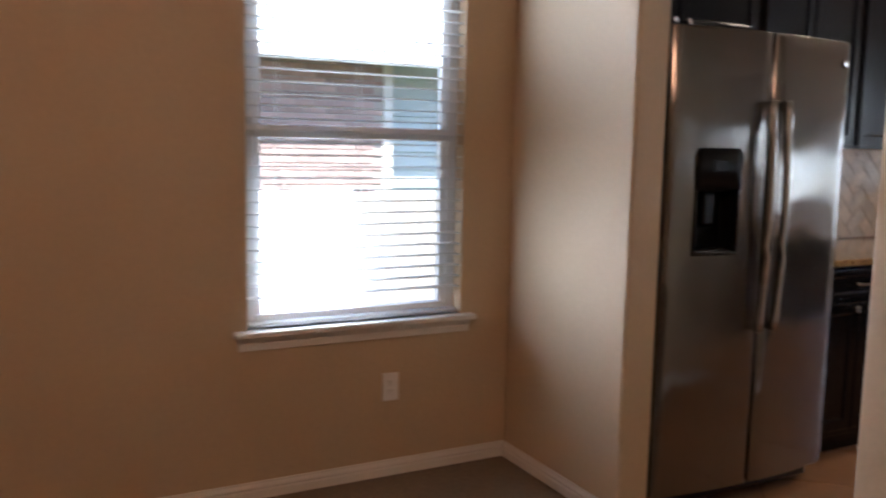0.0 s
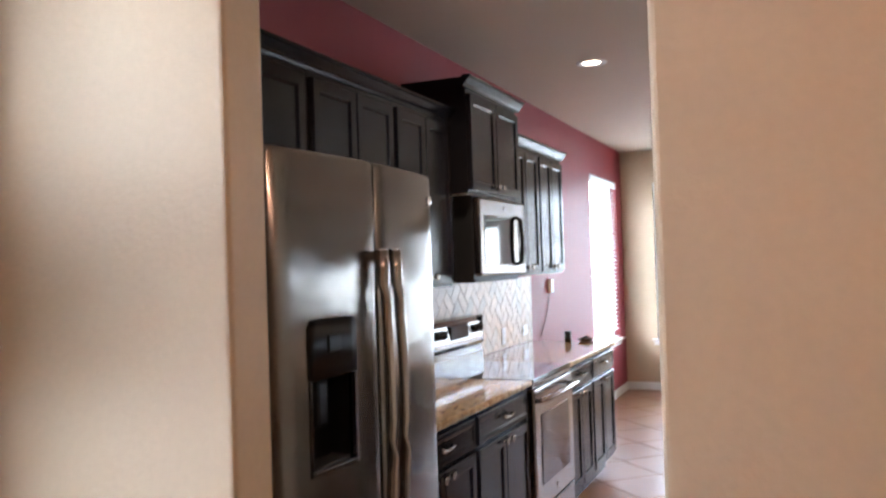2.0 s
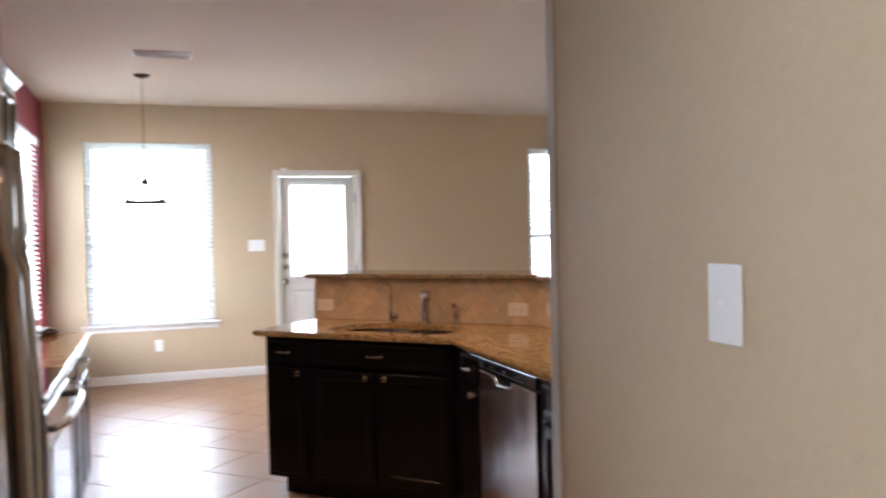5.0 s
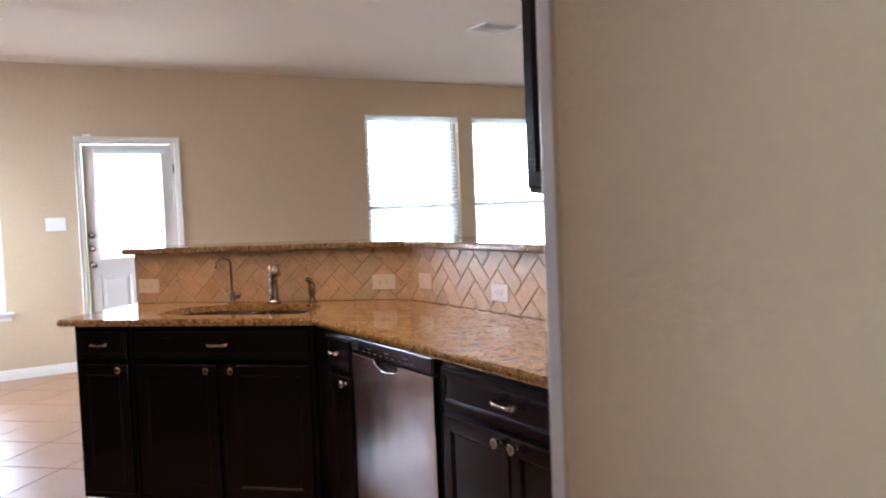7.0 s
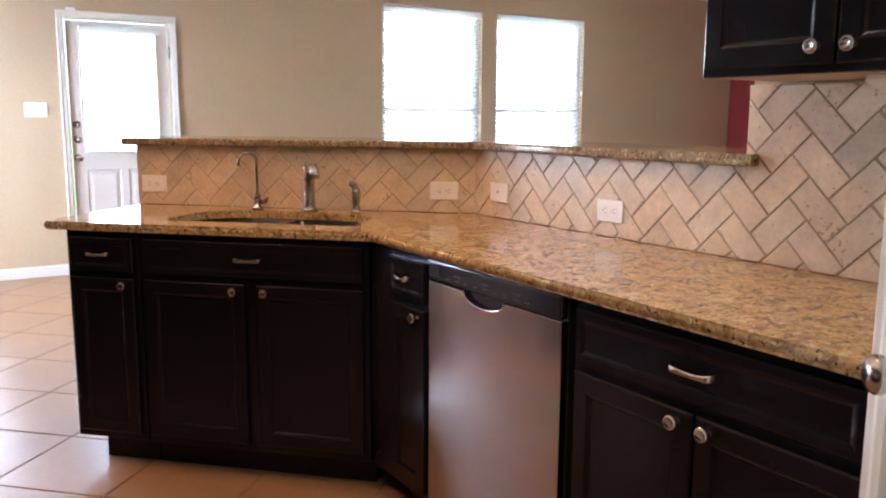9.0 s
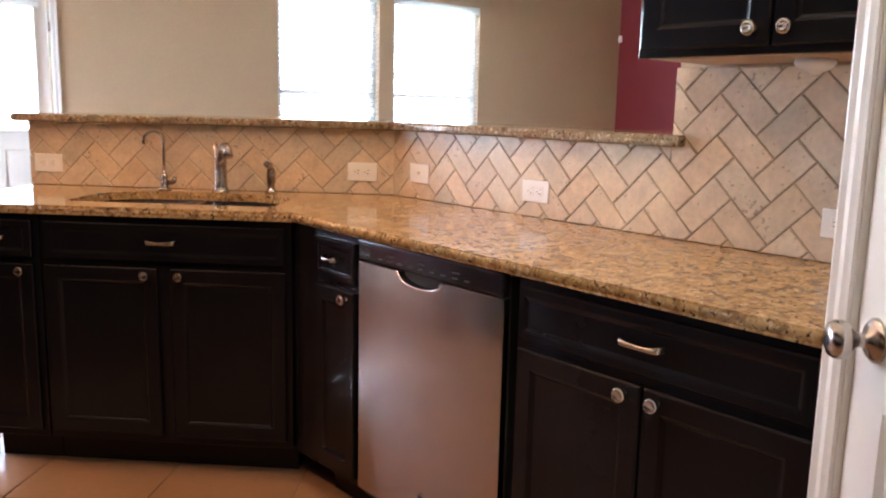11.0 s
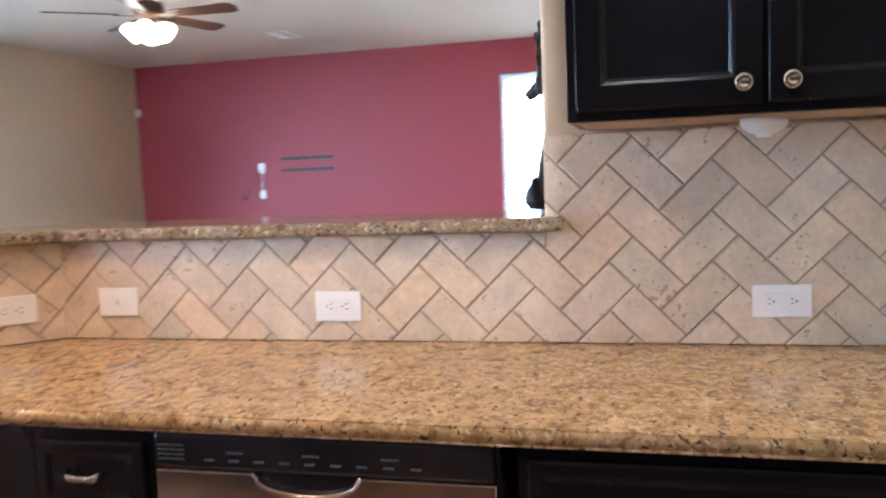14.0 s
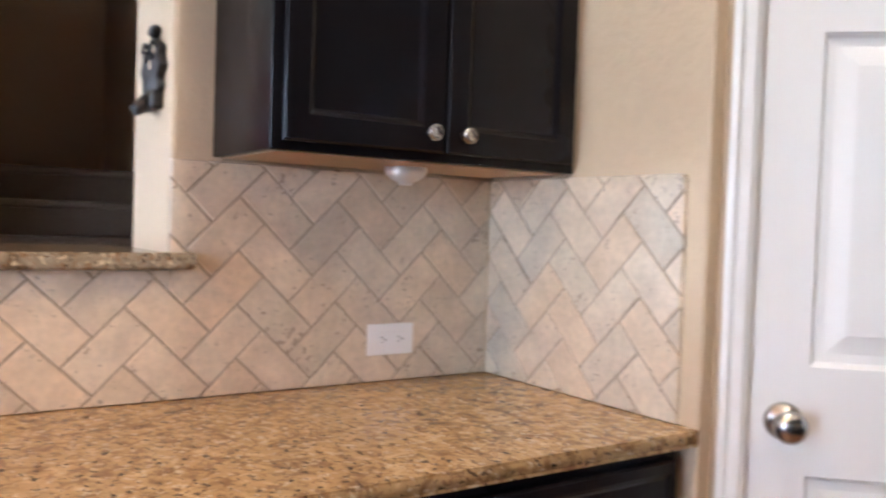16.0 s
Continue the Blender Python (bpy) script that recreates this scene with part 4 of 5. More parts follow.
def bowed_door(x0, x1, z0, z1, hole=None):
    """A door whose front bows gently outward over the full width and rounds off at the sides."""
    t = bmesh.new()
    n = 14
    cols = []
    for i in range(n + 1):
        x = x0 + (x1 - x0) * i / n
        u = (x - FW / 2) / (FW / 2)
        y = -0.082 - 0.036 * (1 - u * u)
        e = min(x - x0, x1 - x)
        if e < 0.012:
            y += 0.012 * (1 - e / 0.012) ** 2
        cols.append((x, y))
    zs = [z0, z0 + 0.004, z0 + 0.012] + ([hole[2], hole[3]] if hole else []) + [z1 - 0.012, z1 - 0.004, z1]
    drop = {0: 0.010, 1: 0.003, len(zs) - 2: 0.003, len(zs) - 1: 0.010}
    if hole:
        cols += [(hx, -0.082 - 0.036 * (1 - ((hx - FW / 2) / (FW / 2)) ** 2)) for hx in hole[:2]]
        cols.sort()
    grid = [[t.verts.new((x, y + drop.get(k, 0), z)) for x, y in cols] for k, z in enumerate(zs)]
    back = [[t.verts.new((x, -0.004, z)) for x, y in (cols[0], cols[-1])] for z in (zs[0], zs[-1])]
    for k in range(len(zs) - 1):
        for i in range(len(cols) - 1):
            if hole and abs(zs[k] - hole[2]) < 1e-6 and cols[i][0] >= hole[0] - 1e-6 and cols[i + 1][0] <= hole[1] + 1e-6:
                continue
            t.faces.new([grid[k][i], grid[k][i + 1], grid[k + 1][i + 1], grid[k + 1][i]]).smooth = True
    t.faces.new([back[0][0], back[0][1]] + grid[0][::-1])
    t.faces.new([back[1][1], back[1][0]] + grid[-1])
    t.faces.new([back[0][0]] + [g[0] for g in grid] + [back[1][0]])
    t.faces.new([back[1][1]] + [g[-1] for g in grid[::-1]] + [back[0][1]])
    t.faces.new([back[0][1], back[0][0], back[1][0], back[1][1]])
    bmesh.ops.recalc_face_normals(t, faces=t.faces[:])
    return t


seam = 0.462
dl = part("freezer_door", bowed_door(0.0, seam - 0.003, 0.09, FZ, (0.122, 0.311, 1.005, 1.37)), STEELV, fr, "brushed stainless freezer door")
dr = part("fridge_door", bowed_door(seam + 0.003, FW, 0.09, FZ), STEELV, fr, "brushed stainless refrigerator door")


def door_y(x):
    return -0.082 - 0.036 * (1 - ((x - FW / 2) / (FW / 2)) ** 2)


def curved_plate(bm, x0, x1, z0, z1, proud, depth, corner=0.0, n=12):
    """A plate that follows the bowed door; corner rounds its upper corners."""
    t = bmesh.new()
    front, back = [], []
    for i in range(n + 1):
        x = x0 + (x1 - x0) * i / n
        e = min(x - x0, x1 - x)
        top = z1 - (corner - math.sqrt(max(0.0, corner * corner - (corner - e) ** 2)) if e < corner else 0.0)
        y = door_y(x) - proud
        front.append((t.verts.new((x, y, z0)), t.verts.new((x, y, top))))
        back.append((t.verts.new((x, y + depth, z0)), t.verts.new((x, y + depth, top))))
    for i in range(n):
        a, b, c, d = front[i], front[i + 1], back[i], back[i + 1]
        t.faces.new([a[0], b[0], b[1], a[1]]).smooth = True
        t.faces.new([c[1], d[1], d[0], c[0]])
        t.faces.new([a[1], b[1], d[1], c[1]])
        t.faces.new([c[0], d[0], b[0], a[0]])
    t.faces.new([front[0][1], back[0][1], back[0][0], front[0][0]])
    t.faces.new([front[n][0], back[n][0], back[n][1], front[n][1]])
    bmesh.ops.recalc_face_normals(t, faces=t.faces[:])
    join(bm, t)


bm = bmesh.new()
curved_plate(bm, 0.114, 0.319, 0.995, 1.010, 0.005, 0.012)
curved_plate(bm, 0.114, 0.125, 1.010, 1.366, 0.003, 0.012, n=2)
curved_plate(bm, 0.308, 0.319, 1.010, 1.366, 0.003, 0.012, n=2)
part("dispenser_bezel", bm, BLACK, dl)
bm = bmesh.new()
curved_plate(bm, 0.1135, 0.3195, 1.236, 1.384, 0.005, 0.022, 0.022, 16)
ctl = part("dispenser_panel", bm, PITCH, dl, "gloss black dispenser control panel")
bm = bmesh.new()
box(bm, (0.186, door_y(0.216) - 0.0085, 1.298), (0.250, door_y(0.216) + 0.002, 1.342), 0.003)
part("display", bm, PITCH, ctl)
bm = bmesh.new()
box(bm, (0.122, -0.035, 1.005), (0.311, -0.020, 1.37))
box(bm, (0.120, -0.092, 1.225), (0.313, -0.022, 1.262), 0.010, 2)
box(bm, (0.1195, -0.094, 1.005), (0.1235, -0.022, 1.37))
box(bm, (0.3095, -0.094, 1.005), (0.3135, -0.022, 1.37))
part("dispenser_recess", bm, PITCH, dl)
bm = bmesh.new()
box(bm, (0.188, -0.075, 1.10), (0.246, -0.045, 1.226), 0.012, 2)
part("dispenser_paddle", bm, PITCH, dl)
boxpart("drip_tray", (0.128, -0.100, 1.006), (0.305, -0.036, 1.014), BLACKM, dl, 0.003)
for hx, door in ((seam - 0.040, dl), (seam + 0.040, dr)):
    bm = bmesh.new()
    pts, rs = [], []
    for i in range(19):
        z = 0.705 + 0.85 * i / 18
        q = (z - 1.13) / 0.425
        pts.append((hx, -0.146 - 0.022 * (1 - q * q), z))
        rs.append(0.0150 + 0.0035 * q ** 4)
    tube(bm, pts, rs, 14, flat=1.15)
    for z in (0.715, 1.535):
        box(bm, (hx - 0.0125, -0.146, z - 0.006), (hx + 0.0125, -0.108, z + 0.020), 0.004, 2)
    h = part("handle", bm, HANDLE, door, "long curved metal handle")
    for z, d in ((0.705, -1), (1.555, 1)):
        bm = bmesh.new()
        lathe(bm, [(0, 0), (0.0185, 0), (0.0185, 0.003), (0.016, 0.006), (0, 0.0065)], 16, Matrix.Translation((hx, -0.146, z)) @ pose(0, 0, 0, 0 if d > 0 else 180, 0, 0))
        part("end_cap", bm, CHROME, h)
bm = bmesh.new()
lathe(bm, [(0, 0), (0.016, 0), (0.016, 0.003), (0.012, 0.004), (0, 0.0045)], 20, Matrix.Translation((FW - 0.05, -0.092, FZ - 0.085)) @ pose(0, 0, 0, 90, 0, 4))
part("badge", bm, CHROME, dr, "small round chrome badge")

# freestanding electric range
rg = thing("range", "stainless electric range with a black glass cooktop", "stove", face(0.618, 4.694, 0, WEST))
RW = 0.735
bm = bmesh.new()
box(bm, (0, 0.0, 0.03), (RW, 0.60, 0.893), 0.003)
part("case", bm, BLACKM, rg)
bm = bmesh.new()
box(bm, (-0.001, -0.036, 0.894), (RW + 0.001, 0.575, 0.917), 0.006, 2)
part("cooktop", bm, GLASSTOP, rg, "black ceramic glass cooktop")
for bx, by, r in ((0.19, 0.14, 0.105), (0.55, 0.14, 0.085), (0.19, 0.42, 0.078), (0.55, 0.42, 0.105)):
    bm = bmesh.new()
    lathe(bm, [(r - 0.003, 0.9172), (r, 0.9175), (r + 0.001, 0.9172)], 40, Matrix.Translation((bx, by, 0)))
    part("burner_ring", bm, MARK, rg)
bm = bmesh.new()
box(bm, (0.0, -0.040, 0.245), (RW, 0.0, 0.865), 0.008, 2)
od = part("oven_door", bm, STEEL, rg, "stainless oven door")
bm = bmesh.new()
box(bm, (0.10, -0.0435, 0.36), (RW - 0.10, -0.039, 0.725), 0.004)
part("oven_window", bm, GLASSTOP, od)
bm = bmesh.new()
tube(bm, [(0.03, -0.045, 0.805), (0.05, -0.082, 0.812), (0.12, -0.095, 0.816), (RW / 2, -0.102, 0.818), (RW - 0.12, -0.095, 0.816), (RW - 0.05, -0.082, 0.812), (RW - 0.03, -0.045, 0.805)], 0.0165, 12, flat=0.8)
part("handle", bm, NICKEL, od)
boxpart("vent_strip", (0.0, -0.030, 0.868), (RW, 0.0, 0.893), STEEL, rg, 0.003)
bm = bmesh.new()
box(bm, (0.0, -0.036, 0.055), (RW, 0.0, 0.235), 0.008, 2)
part("storage_drawer", bm, STEEL, rg)
bm = bmesh.new()
lathe(bm, [(0, 0), (0.015, 0), (0.015, 0.003), (0, 0.004)], 18, Matrix.Translation((RW / 2, -0.040, 0.30)) @ pose(0, 0, 0, 90, 0, 0))
part("badge", bm, CHROME, rg)
# raised control panel with rounded shoulders
t = bmesh.new()
strip(t, [(0.585, 0.90), (0.505, 0.90), (0.508, 0.985), (0.524, 1.022), (0.585, 1.022)], RW)
part("riser", t, STEELV, rg, "dark stainless riser under the control panel")
for x in (-0.010, RW):
    bm = bmesh.new()
    box(bm, (x, 0.508, 1.03), (x + 0.010, 0.585, 1.196), 0.004, 2)
    part("end_cap", bm, BLACK, rg)
t = bmesh.new()
prof = [(0.585, 1.0245), (0.522, 1.0245), (0.508, 1.045), (0.506, 1.075), (0.520, 1.165), (0.538, 1.192), (0.585, 1.200)]
strip(t, prof, RW)
part("control_panel", t, STEEL, rg, "stainless control panel")
bm = bmesh.new()
box(bm, (0.235, 0.504, 1.085), (0.50, 0.52, 1.165), 0.004, 1, None)
part("display", bm, GLASSTOP, rg)
for bx in (0.055, 0.135, 0.60, 0.68):
    bm = bmesh.new()
    lathe(bm, [(0, 0), (0.026, 0), (0.025, 0.012), (0.021, 0.026), (0, 0.028)], 20, Matrix.Translation((bx, 0.517, 1.125)) @ pose(0, 0, 0, 86, 0, 0))
    box(bm, (bx - 0.004, 0.483, 1.105), (bx + 0.004, 0.50, 1.147), 0.002)
    part("control_knob", bm, BLACK, rg)

# over-the-range microwave
mw = thing("microwave", "stainless over-the-range microwave with a curved handle", "microwave", face(0.355, 4.690, 0, WEST))
bm = bmesh.new()
box(bm, (0, 0, 1.425), (0.742, 0.345, 1.868), 0.004)
part("case", bm, BLACKM, mw)
bm = bmesh.new()
box(bm, (0.0, -0.045, 1.445), (0.742, 0.0, 1.858), 0.012, 3)
md = part("front", bm, STEELM, mw, "stainless microwave front")
bm = bmesh.new()
box(bm, (0.055, -0.048, 1.50), (0.535, -0.044, 1.765), 0.005)
part("window", bm, GLASSTOP, md)
bm = bmesh.new()
box(bm, (0.615, -0.048, 1.50), (0.722, -0.044, 1.765), 0.004)
part("keypad", bm, BLACK, md)
bm = bmesh.new()
tube(bm, [(0.570, -0.046, 1.50), (0.572, -0.075, 1.515), (0.574, -0.078, 1.57), (0.575, -0.082, 1.635), (0.574, -0.078, 1.70), (0.572, -0.075, 1.755), (0.570, -0.046, 1.77)], 0.0125, 12)
part("handle", bm, BLACK, md)
bm = bmesh.new()
lathe(bm, [(0, 0), (0.013, 0), (0.012, 0.003), (0, 0.004)], 18, Matrix.Translation((0.37, -0.045, 1.815)) @ pose(0, 0, 0, 90, 0, 0))
part("badge", bm, CHROME, md)
boxpart("vent_louvre", (0.02, 0.0, 1.412), (0.72, 0.30, 1.426), BLACKM, mw, 0.003)

# dishwasher
dw = thing("dishwasher", "stainless dishwasher with a black control strip", "dishwasher", face(EX, 5.122, 0, EAST))
DW = 0.60
boxpart("case", (0.003, 0.004, 0.10), (DW - 0.003, 0.57, 0.872), BLACKM, dw)
n = 20
notch = [(0.185 + 0.19 * i / n, 0.818 - 0.034 * math.sin(math.pi * i / n) ** 0.4) for i in range(n + 1)]
bm = bmesh.new()
prism(bm, [(0.004, 0.125), (DW - 0.004, 0.125), (DW - 0.004, 0.818)] + notch[::-1] + [(0.004, 0.818)], -0.004, 0.018, 0.0015, 1, pose(0, 0, 0, 90, 0, 0))
dd = part("door_panel", bm, STEELD, dw, "brushed stainless door panel")
bm = bmesh.new()
tube(bm, [(0.185 + 0.19 * i / n, -0.018, 0.820 - 0.036 * math.sin(math.pi * i / n) ** 0.4) for i in range(n + 1)], 0.004, 8)
part("handle_lip", bm, CHROME, dd, "bright rim of the pocket handle")
boxpart("handle_pocket", (0.186, -0.008, 0.770), (0.374, 0.003, 0.822), BLACK, dd, 0.001)
bm = bmesh.new()
box(bm, (0.004, -0.020, 0.822), (DW - 0.004, 0.004, 0.882), 0.006, 2)
cs = part("control_strip", bm, BLACK, dw)
for i in range(9):
    bm = bmesh.new()
    bx = 0.10 + 0.045 * i
    box(bm, (bx, -0.0208, 0.838), (bx + 0.018, -0.0198, 0.841))
    if i % 3 == 1:
        box(bm, (bx - 0.004, -0.0208, 0.852), (bx + 0.026, -0.0198, 0.8545))
    part("print_mark", bm, MARK, cs)
for i in range(4):
    bm = bmesh.new()
    box(bm, (0.012, -0.0212, 0.838 + 0.008 * i), (0.062, -0.0196, 0.8405 + 0.008 * i))
    part("vent_slot", bm, SLOT, cs)
bm = bmesh.new()
lathe(bm, [(0.008, 0.0005), (0.0085, 0.0025), (0.0125, 0.0025), (0.0135, 0)], 22, Matrix.Translation((0.30, -0.018, 0.205)) @ pose(0, 0, 0, 90, 0, 0))
badge = part("badge", bm, NICKEL, dd, "small round nickel badge")
bm = bmesh.new()
lathe(bm, [(0, 0.0015), (0.0083, 0.0015), (0.0085, 0)], 18, Matrix.Translation((0.30, -0.018, 0.205)) @ pose(0, 0, 0, 90, 0, 0))
part("badge_face", bm, BLACKM, badge)
boxpart("toe_panel", (0.0, 0.05, 0.0), (DW, 0.07, 0.105), BLACKM, dw, 0.002)


# ---- outlets and switches ----
def outlet(label, m, wide=0.116, tall=0.072, kind="duplex", z_up=False):
    """A cover plate in the local xz plane that faces -y, centred on the origin."""
    o = thing("electrical_outlet" if kind != "switch" else "light_switch", label, "outlet" if kind != "switch" else "switch", m, "outlets")
    bm = bmesh.new()
    box(bm, (-wide / 2, -0.006, -tall / 2), (wide / 2, 0.0, tall / 2), 0.003, 2)
    part("cover_plate", bm, WHITEP, o)
    if kind == "duplex":
        flat = wide > tall
        for s in (-1, 1):
            bm = bmesh.new()
            cx, cz = (s * 0.019, 0) if flat else (0, s * 0.019)
            box(bm, (cx - 0.0145, -0.0074, cz - 0.0145), (cx + 0.0145, -0.0055, cz + 0.0145), 0.0009, 1)
            r = part("receptacle", bm, WHITEP, o)
            for a, b, h in ((-0.006, 0.003, 0.0045), (0.006, 0.003, 0.0035)):
                u, v, hx, hz = (b, a, h, 0.0009) if flat else (a, b, 0.0009, h)
                boxpart("slot", (cx + u - hx, -0.0079, cz + v - hz), (cx + u + hx, -0.0072, cz + v + hz), SLOT, r, 0.0)
            u, v = (-0.008, 0) if flat else (0, -0.008)
            boxpart("slot", (cx + u - 0.0018, -0.0079, cz + v - 0.0018), (cx + u + 0.0018, -0.0072, cz + v + 0.0018), SLOT, r, 0.0)
    elif kind == "gfci":
        r = boxpart("receptacle", (-0.034, -0.0085, -0.0165), (0.034, -0.0055, 0.0165), WHITEP, o, 0.001)
        for s in (-0.022, 0.022):
            for lo, hi in (((-0.006, -0.006), (0.0, -0.0045)), ((-0.006, 0.0045), (0.0, 0.006)), ((0.004, -0.0018), (0.0075, 0.0018))):
                boxpart("slot", (s + lo[0], -0.0091, lo[1]), (s + hi[0], -0.0084, hi[1]), SLOT, r, 0.0)
        for s in (-0.004, 0.004):
            boxpart("test_button", (s - 0.003, -0.0096, -0.007), (s + 0.003, -0.0084, 0.007), WHITEP, r, 0.0004)
    elif kind == "switch":
        n = max(1, round(wide / 0.075)) if wide > tall else 1
        for i in range(n):
            cx = (i - (n - 1) / 2) * 0.046
            bm = bmesh.new()
            box(bm, (cx - 0.005, -0.0065, -0.012), (cx + 0.005, -0.0055, 0.012))
            box(bm, (cx - 0.0035, -0.016, -0.002), (cx + 0.0035, -0.006, 0.007), 0.001)
            part("toggle", bm, WHITEP, o)
        for i in range(n):
            cx = (i - (n - 1) / 2) * 0.046
            for z in (-0.030, 0.030):
                bm = bmesh.new()
                lathe(bm, [(0, 0), (0.003, 0), (0.0025, 0.001), (0, 0.001)], 8, Matrix.Translation((cx, -0.006, z)) @ pose(0, 0, 0, 90, 0, 0))
                part("screw", bm, WHITEP, o)
    return o


TF = 0.011     # thickness of the tile in front of its wall
outlet("white duplex outlet set sideways in the tile", face(XT - TF, 5.008, 1.000, EAST))
outlet("white single switch plate in the tile", face(XT - TF, 5.602, 1.012, EAST), 0.112, 0.072, "switch")
outlet("white grounded outlet beside the wall cabinet", face(XT - TF, 4.022, 1.010, EAST), 0.118, 0.070, "gfci")
d = db(0.072 + 0.058, -TF)
outlet("white duplex outlet set sideways in the angled tile", face(d[0], d[1], 1.003, DIAG))
d = db(1.405, -TF)
outlet("white duplex outlet at the end of the angled tile", face(d[0], d[1], 1.004, DIAG))
outlet("white duplex outlet in the tile behind the range", face(TF, 6.08, 1.005, WEST), 0.072, 0.116)
outlet("white duplex outlet in the tile past the range", face(TF, 6.56, 1.008, WEST))
outlet("white duplex outlet low on the nook wall", face(1.005, YF, 0.361, 0), 0.072, 0.116)
outlet("white duplex outlet low on the dining wall", face(0.0, 1.604, 0.396, WEST), 0.072, 0.116)
outlet("white double light switch beside the back door", face(1.985, YF, 1.335, 0), 0.165, 0.116, "switch")
outlet("white light switch on the pantry wall", face(1.800, 2.657, 1.333, EAST), 0.072, 0.116, "switch")
outlet("white outlet high on the red wall with a cable", face(10.28, 8.741, 1.468, EAST), 0.080, 0.116)
outlet("white low voltage plate on the red wall", face(10.28, 8.74, 1.14, EAST), 0.07, 0.07)

# loose cables below the outlet on the red wall
cb = thing("power_cable", "black power cable hanging from a wall outlet", "cable")
bm = bmesh.new()
tube(bm, [(10.27, 8.74, 1.45), (10.24, 8.76, 1.41), (10.25, 8.82, 1.32), (10.26, 8.90, 1.22), (10.27, 8.97, 1.13)], 0.0035, 6)
part("cord", bm, BLACKM, cb)
bm = bmesh.new()
box(bm, (10.255, 8.955, 1.10), (10.278, 8.985, 1.135), 0.004)
part("plug", bm, BLACKM, cb)
cb = thing("signal_cable", "white cable with a plug hanging on the wall", "cable")
bm = bmesh.new()
tube(bm, [(10.27, 8.73, 1.44), (10.25, 8.725, 1.36), (10.255, 8.735, 1.27), (10.26, 8.73, 1.20)], 0.006, 6)
part("cord", bm, WHITEP, cb)
bm = bmesh.new()
box(bm, (10.25, 8.705, 1.15), (10.277, 8.755, 1.205), 0.005)
part("plug", bm, WHITEP, cb)

# television wall bracket: two slotted rails
tb = thing("tv_bracket", "black steel television wall bracket", "bracket", face(10.278, 8.479, 1.49, EAST))
for z in (-0.075, 0.060):
    bm = bmesh.new()
    box(bm, (0.0, -0.014, z), (0.655, 0, z + 0.034), 0.002)
    r = part("rail", bm, BLACKM, tb)
    for i in range(6):
        boxpart("slot", (0.05 + i * 0.10, -0.0155, z + 0.011), (0.085 + i * 0.10, -0.0135, z + 0.022), MARK, r, 0.0)
sn = thing("alarm_sensor_box", "small white alarm sensor in the room corner", "sensor", pose(10.20, 10.30, 2.20, 0, 0, -45))
bm = bmesh.new()
box(bm, (-0.025, -0.02, -0.045), (0.025, 0.02, 0.045), 0.008, 2)
part("housing", bm, WHITEP, sn)

# night light under the wall cabinet
nl = thing("under_cabinet_light", "frosted round puck light under the wall cabinet", "lamp", pose(2.86, 4.072, 1.384))
bm = bmesh.new()
lathe(bm, [(0, 0), (0.043, 0), (0.044, -0.010), (0.040, -0.017), (0.026, -0.027), (0.016, -0.030), (0.014, -0.036), (0, -0.037)], 28)
part("diffuser", bm, NIGHT, nl)
bm = bmesh.new()
lathe(bm, [(0.0, 0.001), (0.042, 0.001), (0.042, -0.006), (0.038, -0.007), (0, -0.007)], 24)
part("housing", bm, WHITEP, nl)

# plug-in adapter with its thin cable on the red wall
ad = thing("plug_adapter", "small white plug-in adapter with a thin cable", "adapter", face(0.0, 7.27, 1.31, WEST))
bm = bmesh.new()
box(bm, (-0.03, -0.03, -0.055), (0.03, 0.0, 0.055), 0.006, 2)
part("housing", bm, WHITEP, ad)
bm = bmesh.new()
tube(bm, [(-0.02, -0.012, -0.05), (-0.05, -0.008, -0.12), (-0.09, -0.006, -0.20), (-0.16, -0.006, -0.28), (-0.24, -0.008, -0.34), (-0.30, -0.012, -0.385)], 0.0025, 6)
part("cable", bm, BLACKM, ad)
# small dark jar and dish on the end of the counter
jr = thing("jar", "small dark glass jar on the countertop", "jar", pose(0.31, 6.66, 0.915))
bm = bmesh.new()
lathe(bm, [(0, 0), (0.024, 0), (0.026, 0.006), (0.026, 0.055), (0.022, 0.062), (0, 0.062)], 20)
part("body", bm, BLACK, jr)
bm = bmesh.new()
lathe(bm, [(0, 0.062), (0.023, 0.062), (0.023, 0.076), (0, 0.077)], 20)
part("lid", bm, BLACKM, jr)
ds = thing("small_dish", "small dark dish with keys on the countertop", "dish", pose(0.44, 6.68, 0.915))
bm = bmesh.new()
lathe(bm, [(0, 0), (0.03, 0), (0.055, 0.012), (0.062, 0.022), (0.058, 0.022), (0.03, 0.008), (0, 0.007)], 24)
part("bowl", bm, BRONZE, ds)
bm = bmesh.new()
tube(bm, [(-0.03, 0, 0.02), (0.0, 0.01, 0.034), (0.03, -0.01, 0.024)], 0.008, 8)
part("contents", bm, BLACKM, ds)


# ---- ceiling fixtures ----
for cx, cy in CANS:
    c = thing("recessed_light", "lit recessed ceiling light with a white trim ring", "lamp", pose(cx, cy, H), "recessed lights")
    bm = bmesh.new()
    lathe(bm, [(0.056, -0.0015), (0.066, -0.003), (0.072, -0.007), (0.080, -0.008), (0.094, -0.005), (0.097, 0.0)], 36)
    part("trim_ring", bm, WHITEP, c)
    bm = bmesh.new()
    lathe(bm, [(0, -0.004), (0.040, -0.003), (0.057, -0.001), (0.057, 0.0)], 30)
    part("lens", bm, LENS, c, "glowing lamp lens")


